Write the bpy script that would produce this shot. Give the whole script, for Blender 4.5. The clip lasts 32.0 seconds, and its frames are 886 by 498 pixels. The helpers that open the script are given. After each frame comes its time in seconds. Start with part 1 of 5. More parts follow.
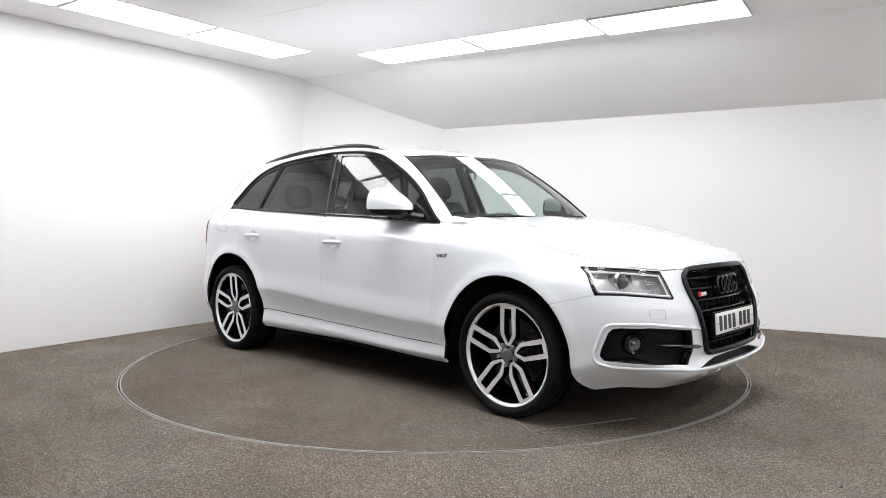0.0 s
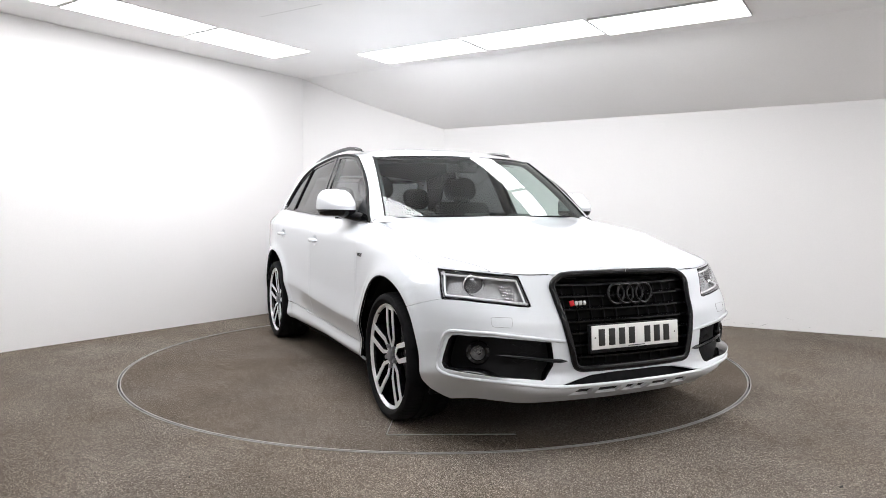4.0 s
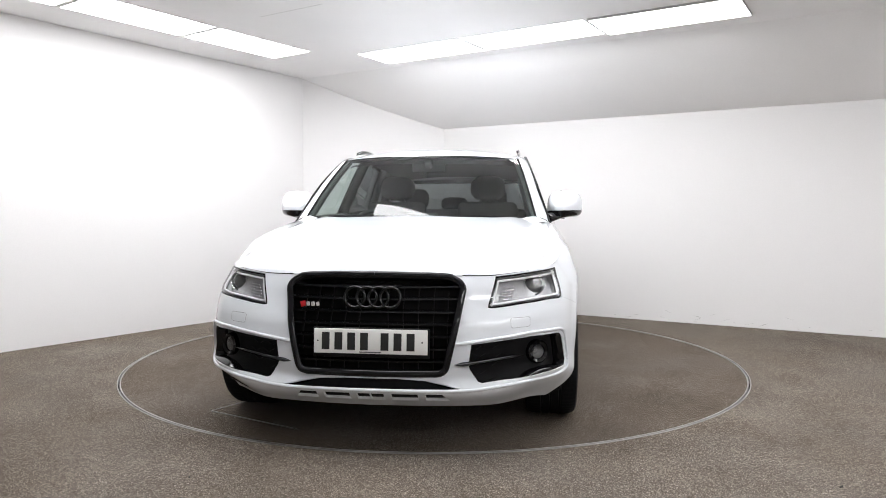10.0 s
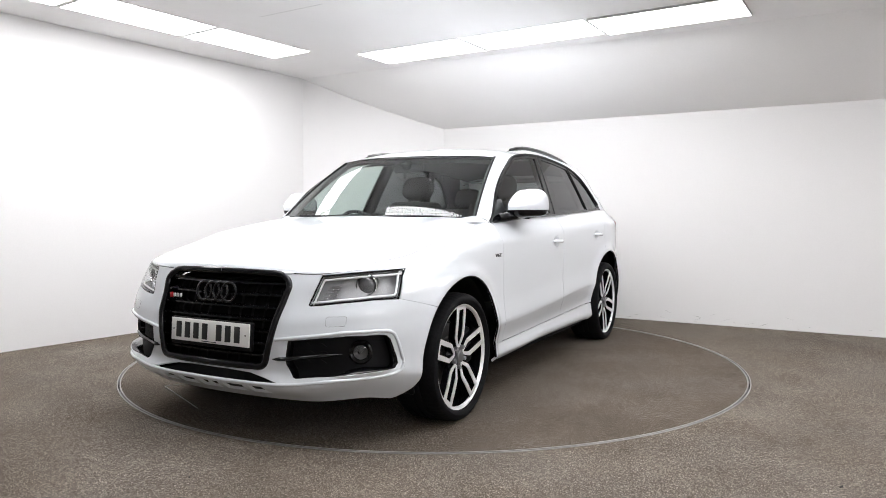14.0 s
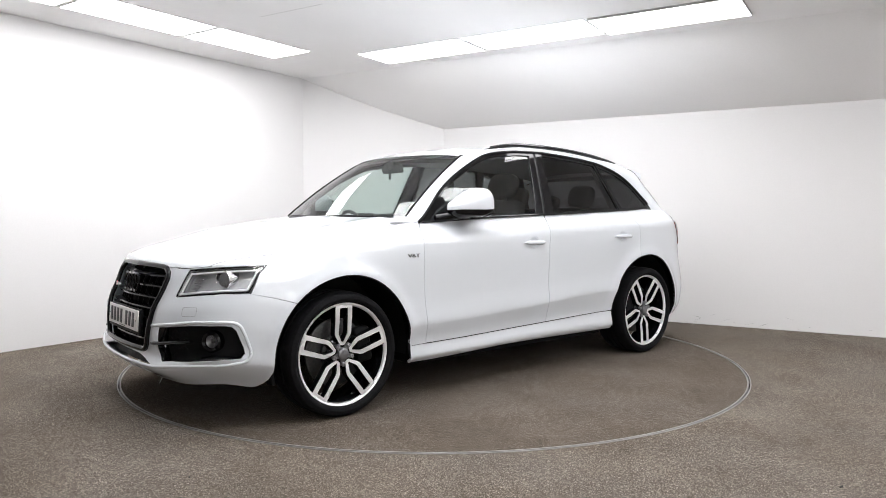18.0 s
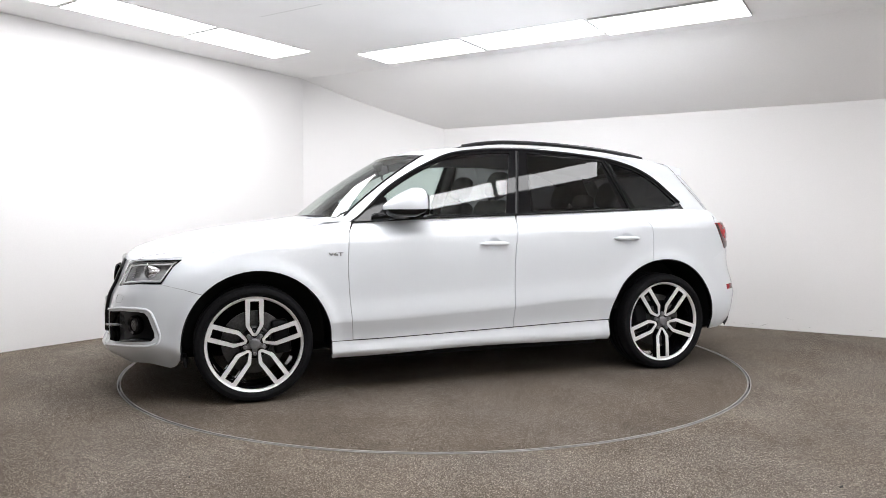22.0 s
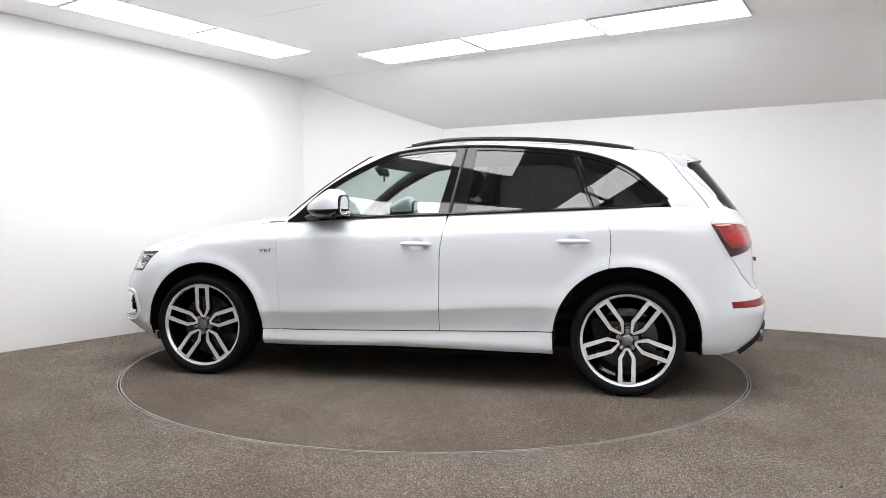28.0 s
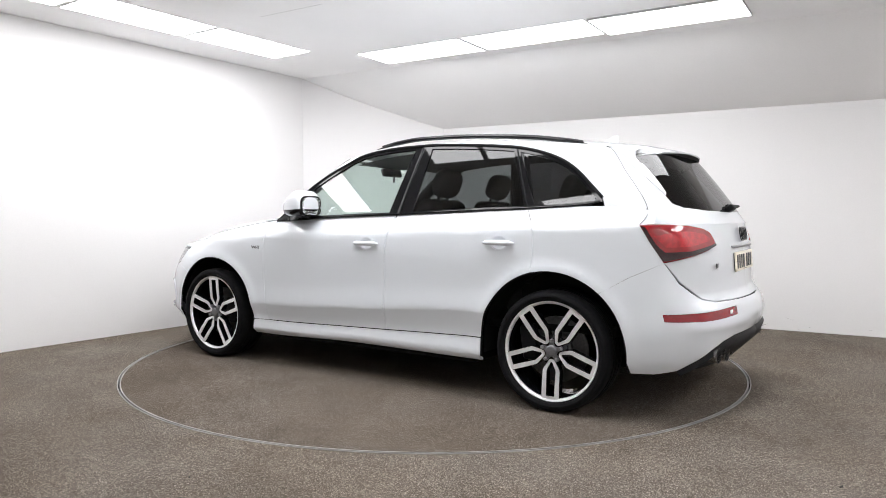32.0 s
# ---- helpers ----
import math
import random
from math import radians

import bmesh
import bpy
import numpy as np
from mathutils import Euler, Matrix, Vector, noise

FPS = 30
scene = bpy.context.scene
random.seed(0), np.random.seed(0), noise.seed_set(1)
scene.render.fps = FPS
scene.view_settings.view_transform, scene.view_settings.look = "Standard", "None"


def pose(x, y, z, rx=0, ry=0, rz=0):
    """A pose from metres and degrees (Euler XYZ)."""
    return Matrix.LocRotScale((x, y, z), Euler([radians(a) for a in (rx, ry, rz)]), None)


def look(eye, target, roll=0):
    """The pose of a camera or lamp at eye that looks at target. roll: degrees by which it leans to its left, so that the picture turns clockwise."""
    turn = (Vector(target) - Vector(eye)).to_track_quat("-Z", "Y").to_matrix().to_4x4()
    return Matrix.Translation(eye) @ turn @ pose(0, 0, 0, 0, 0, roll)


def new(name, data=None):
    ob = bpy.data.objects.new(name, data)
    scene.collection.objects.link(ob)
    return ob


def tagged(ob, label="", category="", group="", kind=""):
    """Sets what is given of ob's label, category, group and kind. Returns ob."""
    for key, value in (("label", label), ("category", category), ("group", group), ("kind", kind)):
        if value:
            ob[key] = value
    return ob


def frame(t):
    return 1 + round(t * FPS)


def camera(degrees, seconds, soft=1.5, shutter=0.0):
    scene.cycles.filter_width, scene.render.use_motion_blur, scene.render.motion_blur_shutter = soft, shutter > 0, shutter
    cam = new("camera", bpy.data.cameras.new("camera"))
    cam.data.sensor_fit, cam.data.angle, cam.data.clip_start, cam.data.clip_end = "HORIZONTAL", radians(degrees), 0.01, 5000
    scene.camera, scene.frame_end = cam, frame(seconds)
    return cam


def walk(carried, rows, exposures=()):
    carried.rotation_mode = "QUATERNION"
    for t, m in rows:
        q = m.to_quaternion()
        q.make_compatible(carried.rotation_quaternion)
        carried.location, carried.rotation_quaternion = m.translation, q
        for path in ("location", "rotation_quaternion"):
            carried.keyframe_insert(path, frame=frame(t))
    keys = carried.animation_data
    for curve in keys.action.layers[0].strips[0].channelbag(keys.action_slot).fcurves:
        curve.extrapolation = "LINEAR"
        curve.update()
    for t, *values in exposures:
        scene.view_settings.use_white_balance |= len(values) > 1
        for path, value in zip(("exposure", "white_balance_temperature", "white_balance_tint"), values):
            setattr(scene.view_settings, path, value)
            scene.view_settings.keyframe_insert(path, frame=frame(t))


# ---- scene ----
# ---------- camera: on a tripod, looking at the turntable ----------
cam = camera(64.47, 32.0, soft=0.9)
EYE = Vector((0.0, -5.399, 1.0885))
PAN, TILT = radians(0.593), radians(-2.727)
AIM = EYE + Vector((math.sin(PAN) * math.cos(TILT), math.cos(PAN) * math.cos(TILT), math.sin(TILT)))
STAND = look(EYE, AIM, 0.105)
walk(cam, [(0.0, STAND), (32.0, STAND)], exposures=[(0.0, 0.0, 6500, 10), (32.0, 0.0, 6500, 10)])

# ---------- light: no daylight, only the ceiling panels of the room and some added unseen ---
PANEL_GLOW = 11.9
world = bpy.data.worlds.new("world")
world.use_nodes = True
scene.world = world
world.node_tree.nodes["Background"].inputs[0].default_value = (0.02, 0.02, 0.02, 1)
world.node_tree.nodes["Background"].inputs[1].default_value = 0.1


# ---------- materials ----------
def material(name, colour, rough=0.5, metal=0.0, coat=0.0, grain=0.0, grain_size=200.0, stain=0.0, stain_size=3.0, bump=0.0,
             spec=0.5, space="Object"):
    """A principled material with variation at two scales: fine grain and broad stains."""
    m = bpy.data.materials.new(name)
    m.use_nodes = True
    nt = m.node_tree
    b = nt.nodes["Principled BSDF"]
    b.inputs["Base Color"].default_value = (*colour, 1)
    b.inputs["Roughness"].default_value = rough
    b.inputs["Metallic"].default_value = metal
    b.inputs["Coat Weight"].default_value = coat
    b.inputs["Coat Roughness"].default_value = 0.03
    b.inputs["Specular IOR Level"].default_value = spec
    if grain or stain or bump:
        co = nt.nodes.new("ShaderNodeTexCoord")
        fine = nt.nodes.new("ShaderNodeTexNoise")
        fine.inputs["Scale"].default_value, fine.inputs["Detail"].default_value = grain_size, 3
        broad = nt.nodes.new("ShaderNodeTexNoise")
        broad.inputs["Scale"].default_value, broad.inputs["Detail"].default_value = stain_size, 4
        for n in (fine, broad):
            nt.links.new(co.outputs[space], n.inputs["Vector"])
        last = None
        for n, amount in ((fine, grain), (broad, stain)):
            if not amount:
                continue
            mix = nt.nodes.new("ShaderNodeMix")
            mix.data_type, mix.blend_type = "RGBA", "MULTIPLY"
            mix.inputs[0].default_value = 1.0
            ramp = nt.nodes.new("ShaderNodeMapRange")
            ramp.inputs["From Min"].default_value, ramp.inputs["From Max"].default_value = 0.3, 0.7
            ramp.inputs["To Min"].default_value, ramp.inputs["To Max"].default_value = 1 - amount, 1 + amount
            nt.links.new(n.outputs[0], ramp.inputs[0])
            if last is None:
                mix.inputs[6].default_value = (*colour, 1)
            else:
                nt.links.new(last, mix.inputs[6])
            nt.links.new(ramp.outputs[0], mix.inputs[7])
            last = mix.outputs[2]
        if last is not None:
            nt.links.new(last, b.inputs["Base Color"])
        if bump:
            bp = nt.nodes.new("ShaderNodeBump")
            bp.inputs["Strength"].default_value, bp.inputs["Distance"].default_value = bump, 0.002
            nt.links.new(fine.outputs[0], bp.inputs["Height"])
            nt.links.new(bp.outputs[0], b.inputs["Normal"])
    return m


def glass(name, tint, ior=1.5):
    """A thin pane: tinted see-through with mirror reflections that grow at a grazing view."""
    m = bpy.data.materials.new(name)
    m.use_nodes = True
    nt = m.node_tree
    nt.nodes.remove(nt.nodes["Principled BSDF"])
    out = nt.nodes["Material Output"]
    clear, gloss = nt.nodes.new("ShaderNodeBsdfTransparent"), nt.nodes.new("ShaderNodeBsdfGlossy")
    clear.inputs[0].default_value = (*tint, 1)
    gloss.inputs["Roughness"].default_value = 0.0
    mix, face = nt.nodes.new("ShaderNodeMixShader"), nt.nodes.new("ShaderNodeLayerWeight")
    power, span = nt.nodes.new("ShaderNodeMath"), nt.nodes.new("ShaderNodeMapRange")
    power.operation = "POWER"
    power.inputs[1].default_value = 5.0
    span.inputs["To Min"].default_value, span.inputs["To Max"].default_value = 2 * ((ior - 1) / (ior + 1)) ** 2, 1.0
    nt.links.new(face.outputs["Facing"], power.inputs[0])
    nt.links.new(power.outputs[0], span.inputs[0])
    nt.links.new(span.outputs[0], mix.inputs[0])
    nt.links.new(clear.outputs[0], mix.inputs[1])
    nt.links.new(gloss.outputs[0], mix.inputs[2])
    nt.links.new(mix.outputs[0], out.inputs[0])
    return m


def glow(name, colour, strength):
    m = bpy.data.materials.new(name)
    m.use_nodes = True
    b = m.node_tree.nodes["Principled BSDF"]
    b.inputs["Base Color"].default_value = (*colour, 1)
    b.inputs["Emission Color"].default_value = (*colour, 1)
    b.inputs["Emission Strength"].default_value = strength
    return m


def gravel(name, dark, light, warm, scale=260.0, tone=1.0):
    """Resin-bound stone chips: small grains in several greys, with broad worn patches."""
    m = bpy.data.materials.new(name)
    m.use_nodes = True
    nt = m.node_tree
    b = nt.nodes["Principled BSDF"]
    co = nt.nodes.new("ShaderNodeTexCoord")
    cell = nt.nodes.new("ShaderNodeTexVoronoi")
    cell.inputs["Scale"].default_value = scale
    nt.links.new(co.outputs["Object"], cell.inputs["Vector"])
    sep = nt.nodes.new("ShaderNodeSeparateColor")
    nt.links.new(cell.outputs["Color"], sep.inputs[0])
    ramp = nt.nodes.new("ShaderNodeValToRGB")
    e = ramp.color_ramp.elements
    e[0].position, e[0].color = 0.0, (*dark, 1)
    e[1].position, e[1].color = 1.0, (*light, 1)
    mid = e.new(0.62)
    mid.color = (*warm, 1)
    top = e.new(0.93)
    top.color = (*[0.45 * a + 0.55 * b2 for a, b2 in zip(light, warm)], 1)
    nt.links.new(sep.outputs[0], ramp.inputs[0])
    broad = nt.nodes.new("ShaderNodeTexNoise")
    broad.inputs["Scale"].default_value, broad.inputs["Detail"].default_value = 2.2, 6
    nt.links.new(co.outputs["Object"], broad.inputs["Vector"])
    span = nt.nodes.new("ShaderNodeMapRange")
    span.inputs["From Min"].default_value, span.inputs["From Max"].default_value = 0.3, 0.7
    span.inputs["To Min"].default_value, span.inputs["To Max"].default_value = 0.86 * tone, 1.12 * tone
    nt.links.new(broad.outputs[0], span.inputs[0])
    mix = nt.nodes.new("ShaderNodeMix")
    mix.data_type, mix.blend_type = "RGBA", "MULTIPLY"
    mix.inputs[0].default_value = 1.0
    nt.links.new(ramp.outputs[0], mix.inputs[6])
    nt.links.new(span.outputs[0], mix.inputs[7])
    # brownish worn patches with soft edges
    patch_noise, worn = nt.nodes.new("ShaderNodeTexNoise"), nt.nodes.new("ShaderNodeValToRGB")
    patch_noise.inputs["Scale"].default_value, patch_noise.inputs["Detail"].default_value = 0.9, 7
    patch_noise.inputs["Roughness"].default_value = 0.62
    nt.links.new(co.outputs["Object"], patch_noise.inputs["Vector"])
    worn.color_ramp.elements[0].position, worn.color_ramp.elements[0].color = 0.40, (0.90, 0.87, 0.83, 1)
    worn.color_ramp.elements[1].position, worn.color_ramp.elements[1].color = 0.62, (1.03, 1.03, 1.03, 1)
    nt.links.new(patch_noise.outputs[0], worn.inputs[0])
    tinted = nt.nodes.new("ShaderNodeMix")
    tinted.data_type, tinted.blend_type = "RGBA", "MULTIPLY"
    tinted.inputs[0].default_value = 1.0
    nt.links.new(mix.outputs[2], tinted.inputs[6])
    nt.links.new(worn.outputs[0], tinted.inputs[7])
    nt.links.new(tinted.outputs[2], b.inputs["Base Color"])
    b.inputs["Roughness"].default_value = 0.9
    b.inputs["Specular IOR Level"].default_value = 0.0
    bp = nt.nodes.new("ShaderNodeBump")
    bp.inputs["Strength"].default_value, bp.inputs["Distance"].default_value = 0.5, 0.002
    bp.invert = True
    nt.links.new(cell.outputs["Distance"], bp.inputs["Height"])
    nt.links.new(bp.outputs[0], b.inputs["Normal"])
    return m


M_WALL = material("white wall paint", (0.78, 0.77, 0.768), 0.75, grain=0.012, grain_size=90, stain=0.015, stain_size=0.7, bump=0.06)
M_CEIL = material("white ceiling paint", (0.90, 0.892, 0.888), 0.8, grain=0.012, grain_size=70, stain=0.02, stain_size=0.8, bump=0.06)
M_FLOOR = gravel("stone chip floor", (0.050, 0.043, 0.037), (0.40, 0.365, 0.325), (0.125, 0.107, 0.091), scale=290, tone=1.17)
M_DISC = gravel("stone chip turntable", (0.047, 0.039, 0.033), (0.37, 0.335, 0.295), (0.118, 0.099, 0.083), scale=290, tone=1.02)
M_RING = material("worn aluminium edge", (0.33, 0.32, 0.305), 0.48, 0.4, grain=0.15, grain_size=60, stain=0.2, stain_size=4)
M_GAP = material("dark gap", (0.012, 0.011, 0.010), 0.9)
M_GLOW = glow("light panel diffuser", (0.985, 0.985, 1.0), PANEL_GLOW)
M_FRAME = material("pale grey panel frame", (0.50, 0.50, 0.50), 0.5, grain=0.02)
# white chosen to bounce light from behind the camera
M_SOUTH_BOUNCE = material("white unseen bounce wall", (0.78, 0.775, 0.77), 0.8, grain=0.02, grain_size=40, stain=0.03)
# grey chosen to cut bounced light from the unseen west side
M_WEST_DIM = material("grey unseen dimming wall", (0.35, 0.35, 0.355), 0.7, grain=0.05, grain_size=40, stain=0.08)
M_SCUFF = material("grey scuff", (0.45, 0.44, 0.43), 0.8, grain=0.3, grain_size=120)


# ---------- mesh helpers ----------
def link(name, verts, faces, mat, parent=None, smooth=False, label="", normals=None):
    me = bpy.data.meshes.new(name)
    me.from_pydata([tuple(v) for v in verts], [], [tuple(f) for f in faces])
    me.materials.append(mat)
    if smooth:
        me.shade_smooth()
    if normals is not None:
        me.normals_split_custom_set_from_vertices([tuple(n) for n in normals])
    ob = new(name, me)
    if parent is not None:
        ob.parent = parent
    if label:
        ob["label"] = label
    return ob


def part(name, bm, mat, parent=None, label="", smooth=False, angle=None):
    me = bpy.data.meshes.new(name)
    bm.normal_update()
    bm.to_mesh(me)
    bm.free()
    me.materials.append(mat)
    if smooth:
        me.shade_smooth()
        if angle:
            me.set_sharp_from_angle(angle=radians(angle))
    ob = new(name, me)
    if parent is not None:
        ob.parent = parent
    if label:
        ob["label"] = label
    return ob


def box(bm, sx, sy, sz, m=Matrix(), bevel=0.0, seg=2):
    """A bevelled block of the given size, centred on m."""
    g = bmesh.ops.create_cube(bm, size=1.0, matrix=m @ Matrix.Diagonal((sx, sy, sz, 1)))
    if bevel:
        edges = list({e for v in g["verts"] for e in v.link_edges})
        bmesh.ops.bevel(bm, geom=edges, offset=bevel, segments=seg, profile=0.5, affect="EDGES", clamp_overlap=True)
    return bm


def slab(pts, z0, z1):
    """A closed prism over a polygon."""
    n = len(pts)
    v = [(x, y, z0) for x, y in pts] + [(x, y, z1) for x, y in pts]
    f = [tuple(range(n - 1, -1, -1)), tuple(range(n, 2 * n))] + [(i, (i + 1) % n, n + (i + 1) % n, n + i) for i in range(n)]
    return v, f


# ---------- the room ----------
CEIL = 2.668
EAVE = 2.13
A_, B_, C_ = (-1.545, 2.825), (0.094, 3.139), (4.60, 0.488)
D_, E_, F_ = (4.60, -6.2), (-4.80, -6.2), (-4.80, -1.79)
ROOM = [A_, B_, C_, D_, E_, F_]


def wall(name, p, q, top0, top1, t=0.12, mat=None):
    """A wall from p to q whose top may slope; its thickness lies outside the room."""
    d = Vector((q[0] - p[0], q[1] - p[1])).normalized()
    o = Vector((-d.y, d.x)) * t
    if o.dot(Vector((0, -2.0)) - Vector(p)) > 0:
        o = -o
    ring = [(p[0], p[1], 0.0), (q[0], q[1], 0.0), (q[0], q[1], top1), (p[0], p[1], top0)]
    back = [(x + o.x, y + o.y, z) for x, y, z in ring]
    n = 4
    f = [(0, 1, 2, 3), (7, 6, 5, 4)] + [(i, n + i, n + (i + 1) % n, (i + 1) % n) for i in range(n)]
    ob = link(name, ring + back, f, mat or M_WALL)
    return tagged(ob, "smooth white painted studio wall" if mat is None else "plain unseen studio wall, toned to shape the bounced light", "wall", kind="structure")


wall("wall_north", A_, B_, CEIL, EAVE)
wall("wall_east", B_, C_, EAVE, EAVE)
wall("wall_east_side", C_, D_, CEIL, CEIL)
# unseen wall, set close behind the camera to bounce light onto the car
wall("wall_south", D_, E_, CEIL, CEIL, mat=M_SOUTH_BOUNCE)
# unseen wall, toned down so that less light bounces in from the left
wall("wall_west_side", E_, F_, CEIL, CEIL, mat=M_WEST_DIM)
wall("wall_west", F_, A_, CEIL, CEIL)

# the ceiling: flat, then sloping down to the eaves wall
away = Vector((C_[0] - B_[0], C_[1] - B_[1])).normalized()
FOLD0 = Vector(A_)
FOLD1 = FOLD0 + away * 7.13
flat = [tuple(FOLD0), tuple(FOLD1), D_, E_, F_]
v, f = slab([(x, y) for x, y in flat], CEIL, CEIL + 0.06)
tagged(link("ceiling", v, f, M_CEIL), "flat white ceiling with recessed light panels", "ceiling", kind="structure")
steps = 14
sv, sf = [], []
for i in range(steps + 1):
    k = i / steps
    drop = CEIL + (EAVE - CEIL) * (k + 0.22 * k * (1 - k))
    p0, p1 = FOLD0.lerp(Vector(B_), k), FOLD1.lerp(Vector(C_), k)
    p1 = p1 + away * 0.6
    sv += [(p0.x, p0.y, drop), (p1.x, p1.y, drop)]
for i in range(steps):
    a = 2 * i
    sf.append((a, a + 1, a + 3, a + 2))
n = len(sv)
sv += [(x, y, z + 0.05) for x, y, z in sv]
sf += [tuple(n + i for i in reversed(q)) for q in sf]
tagged(link("ceiling_slope", sv, sf, M_CEIL, smooth=True), "white sloping ceiling down to the eaves wall", "ceiling", kind="structure")


# ---------- the floor with its round pit edge ----------
R_TABLE = 2.222
def annulus(name, r0, r1, z0, z1, mat, parent=None, n=192):
    v, f = [], []
    for i in range(n):
        a = 2 * math.pi * i / n
        c, s = math.cos(a), math.sin(a)
        v += [(r0 * c, r0 * s, z1), (r1 * c, r1 * s, z1), (r1 * c, r1 * s, z0), (r0 * c, r0 * s, z0)]
    for i in range(n):
        a, b = 4 * i, 4 * ((i + 1) % n)
        for k in range(4):
            f.append((a + k, a + (k + 1) % 4, b + (k + 1) % 4, b + k))
    return link(name, v, f, mat, parent)


n = 192
fv, ff = [], []
for i in range(n):
    a = 2 * math.pi * i / n
    c, s = math.cos(a), math.sin(a)
    k = 10.0 / max(abs(c), abs(s))
    fv += [((R_TABLE + 0.018) * c, (R_TABLE + 0.018) * s, 0.0), (k * c, k * s, 0.0), ((R_TABLE + 0.018) * c, (R_TABLE + 0.018) * s, -0.05)]
for i in range(n):
    a, b = 3 * i, 3 * ((i + 1) % n)
    ff += [(a, a + 1, b + 1, b), (a, b, b + 2, a + 2)]
floor = tagged(link("floor", fv, ff, M_FLOOR), "grey-brown stone chip floor round the turntable", "floor", kind="structure")
annulus("floor_edge_trim", R_TABLE + 0.0135, R_TABLE + 0.0195, -0.03, 0.003, M_RING)
tagged(bpy.data.objects["floor_edge_trim"], "thin aluminium edge round the turntable pit", "trim", kind="structure")
pit = annulus("pit_bottom", 0.02, R_TABLE + 0.05, -0.07, -0.055, M_GAP)
tagged(pit, "dark pit under the turntable", "floor", kind="structure")

# two dark scraps lying on the floor
for x, y, turn, long in ((1.634, -2.637, 12, 0.026), (-1.022, -2.517, 70, 0.018)):
    bm = bmesh.new()
    box(bm, long, 0.009, 0.004, pose(0, 0, 0.002), 0.0015, 1)
    for q in bm.verts:
        q.co.y += 0.006 * math.sin(q.co.x * 160)
    scrap = tagged(part("floor_scrap", bm, M_GAP), "small dark scrap lying on the stone chip floor", "debris", "scraps on the floor")
    scrap.matrix_basis = pose(x, y, 0, 0, 0, turn)

# scuffs low on the eaves wall
rng = random.Random(4)
base = Vector((B_[0], B_[1], 0))
wall_dir = Vector((away.x, away.y, 0))
inward = Vector((-away.y, away.x, 0))
if inward.dot(Vector((0, 0, 0)) - base) < 0:
    inward = -inward
bm = bmesh.new()
for i in range(26):
    d = rng.uniform(1.9, 5.2)
    z = rng.choice((rng.uniform(0.015, 0.12), rng.uniform(0.01, 0.05)))
    c = base + wall_dir * d + inward * 0.0015 + Vector((0, 0, z))
    L, h, tilt = rng.uniform(0.008, 0.05), rng.uniform(0.001, 0.003), rng.uniform(-0.5, 0.5)
    a, up = wall_dir * L + Vector((0, 0, tilt * L)), Vector((0, 0, h))
    vs = [bm.verts.new(c + q) for q in (-a, a * 0.2 - up, a, a * 0.1 + up)]
    bm.faces.new(vs)
tagged(part("wall_scuff", bm, M_SCUFF), "faint grey scuffs low on the white wall", "scuffs", kind="stuff")
bm = bmesh.new()
for p0, p1 in (((-1.403, 0.295), (-0.852, -0.058)), ((2.232, 0.70), (2.654, 0.46))):
    d = Vector((p1[0] - p0[0], p1[1] - p0[1], 0))
    s = Vector((-d.y, d.x, 0)).normalized() * 0.0025
    z = Vector((0, 0, CEIL - 0.002))
    a, b = Vector((*p0, 0)) + z, Vector((*p1, 0)) + z
    bm.faces.new([bm.verts.new(q) for q in (a - s, b - s, b + s, a + s)])
tagged(part("ceiling_joint", bm, M_SCUFF), "hairline joint in the white ceiling", "ceiling joint", kind="structure")


# ---------- light panels ----------
def light_panel(centre, turn, size, drop):
    L, W = size
    top = new("ceiling_light")
    tagged(top, "flat rectangular white ceiling light panel, lit", "ceiling light", "light panels in the ceiling")
    bm = bmesh.new()
    for sx, sy, cx, cy in ((L, 0.008, 0, W / 2 - 0.004), (L, 0.008, 0, 0.004 - W / 2), (0.008, W - 0.016, L / 2 - 0.004, 0), (0.008, W - 0.016, 0.004 - L / 2, 0)):
        box(bm, sx, sy, 0.003 + drop, Matrix.Translation((cx, cy, drop / 2 - 0.0015)))
    part("frame", bm, M_FRAME, top)
    bm = bmesh.new()
    box(bm, L - 0.018, W - 0.018, 0.0015, Matrix.Translation((0, 0, -0.00125)))
    part("diffuser", bm, M_GLOW, top, "glowing white diffuser")
    top.matrix_basis = pose(centre[0], centre[1], CEIL - drop, 0, 0, turn)
    return top


def light_row(first, turn, count, step=1.18, size=(1.150, 0.535), drops=()):
    d = Vector((math.cos(radians(turn)), math.sin(radians(turn))))
    for i in range(count):
        c = Vector(first) + d * step * i
        light_panel((c.x, c.y), turn, size, drops[i] if i < len(drops) else 0.0)


light_row((-0.151, 1.488), -32.6, 3, drops=(0.0, 0.0, 0.016))
light_row((-1.727, 1.207), 234.4, 3, step=1.080, size=(1.052, 0.525))
light_row((-0.492, -0.823), -30.0, 1, size=(1.150, 0.45))
light_row((-0.290, -1.516), 149.0, 1)
light_row((-1.063, -1.051), 149.0, 1, size=(0.575, 0.535))
light_row((0.322, -2.948), 42.5, 3, size=(1.150, 0.32))
# guessed pair out of view, added to brighten the right side
light_row((3.45, -2.60), 57.4, 2)
# invented row behind the camera, added as fill for the right floor
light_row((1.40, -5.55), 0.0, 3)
light_row((-0.633, -2.70), 159.0, 1)
light_row((-1.72, -2.22), 148.0, 1, size=(0.600, 0.400))


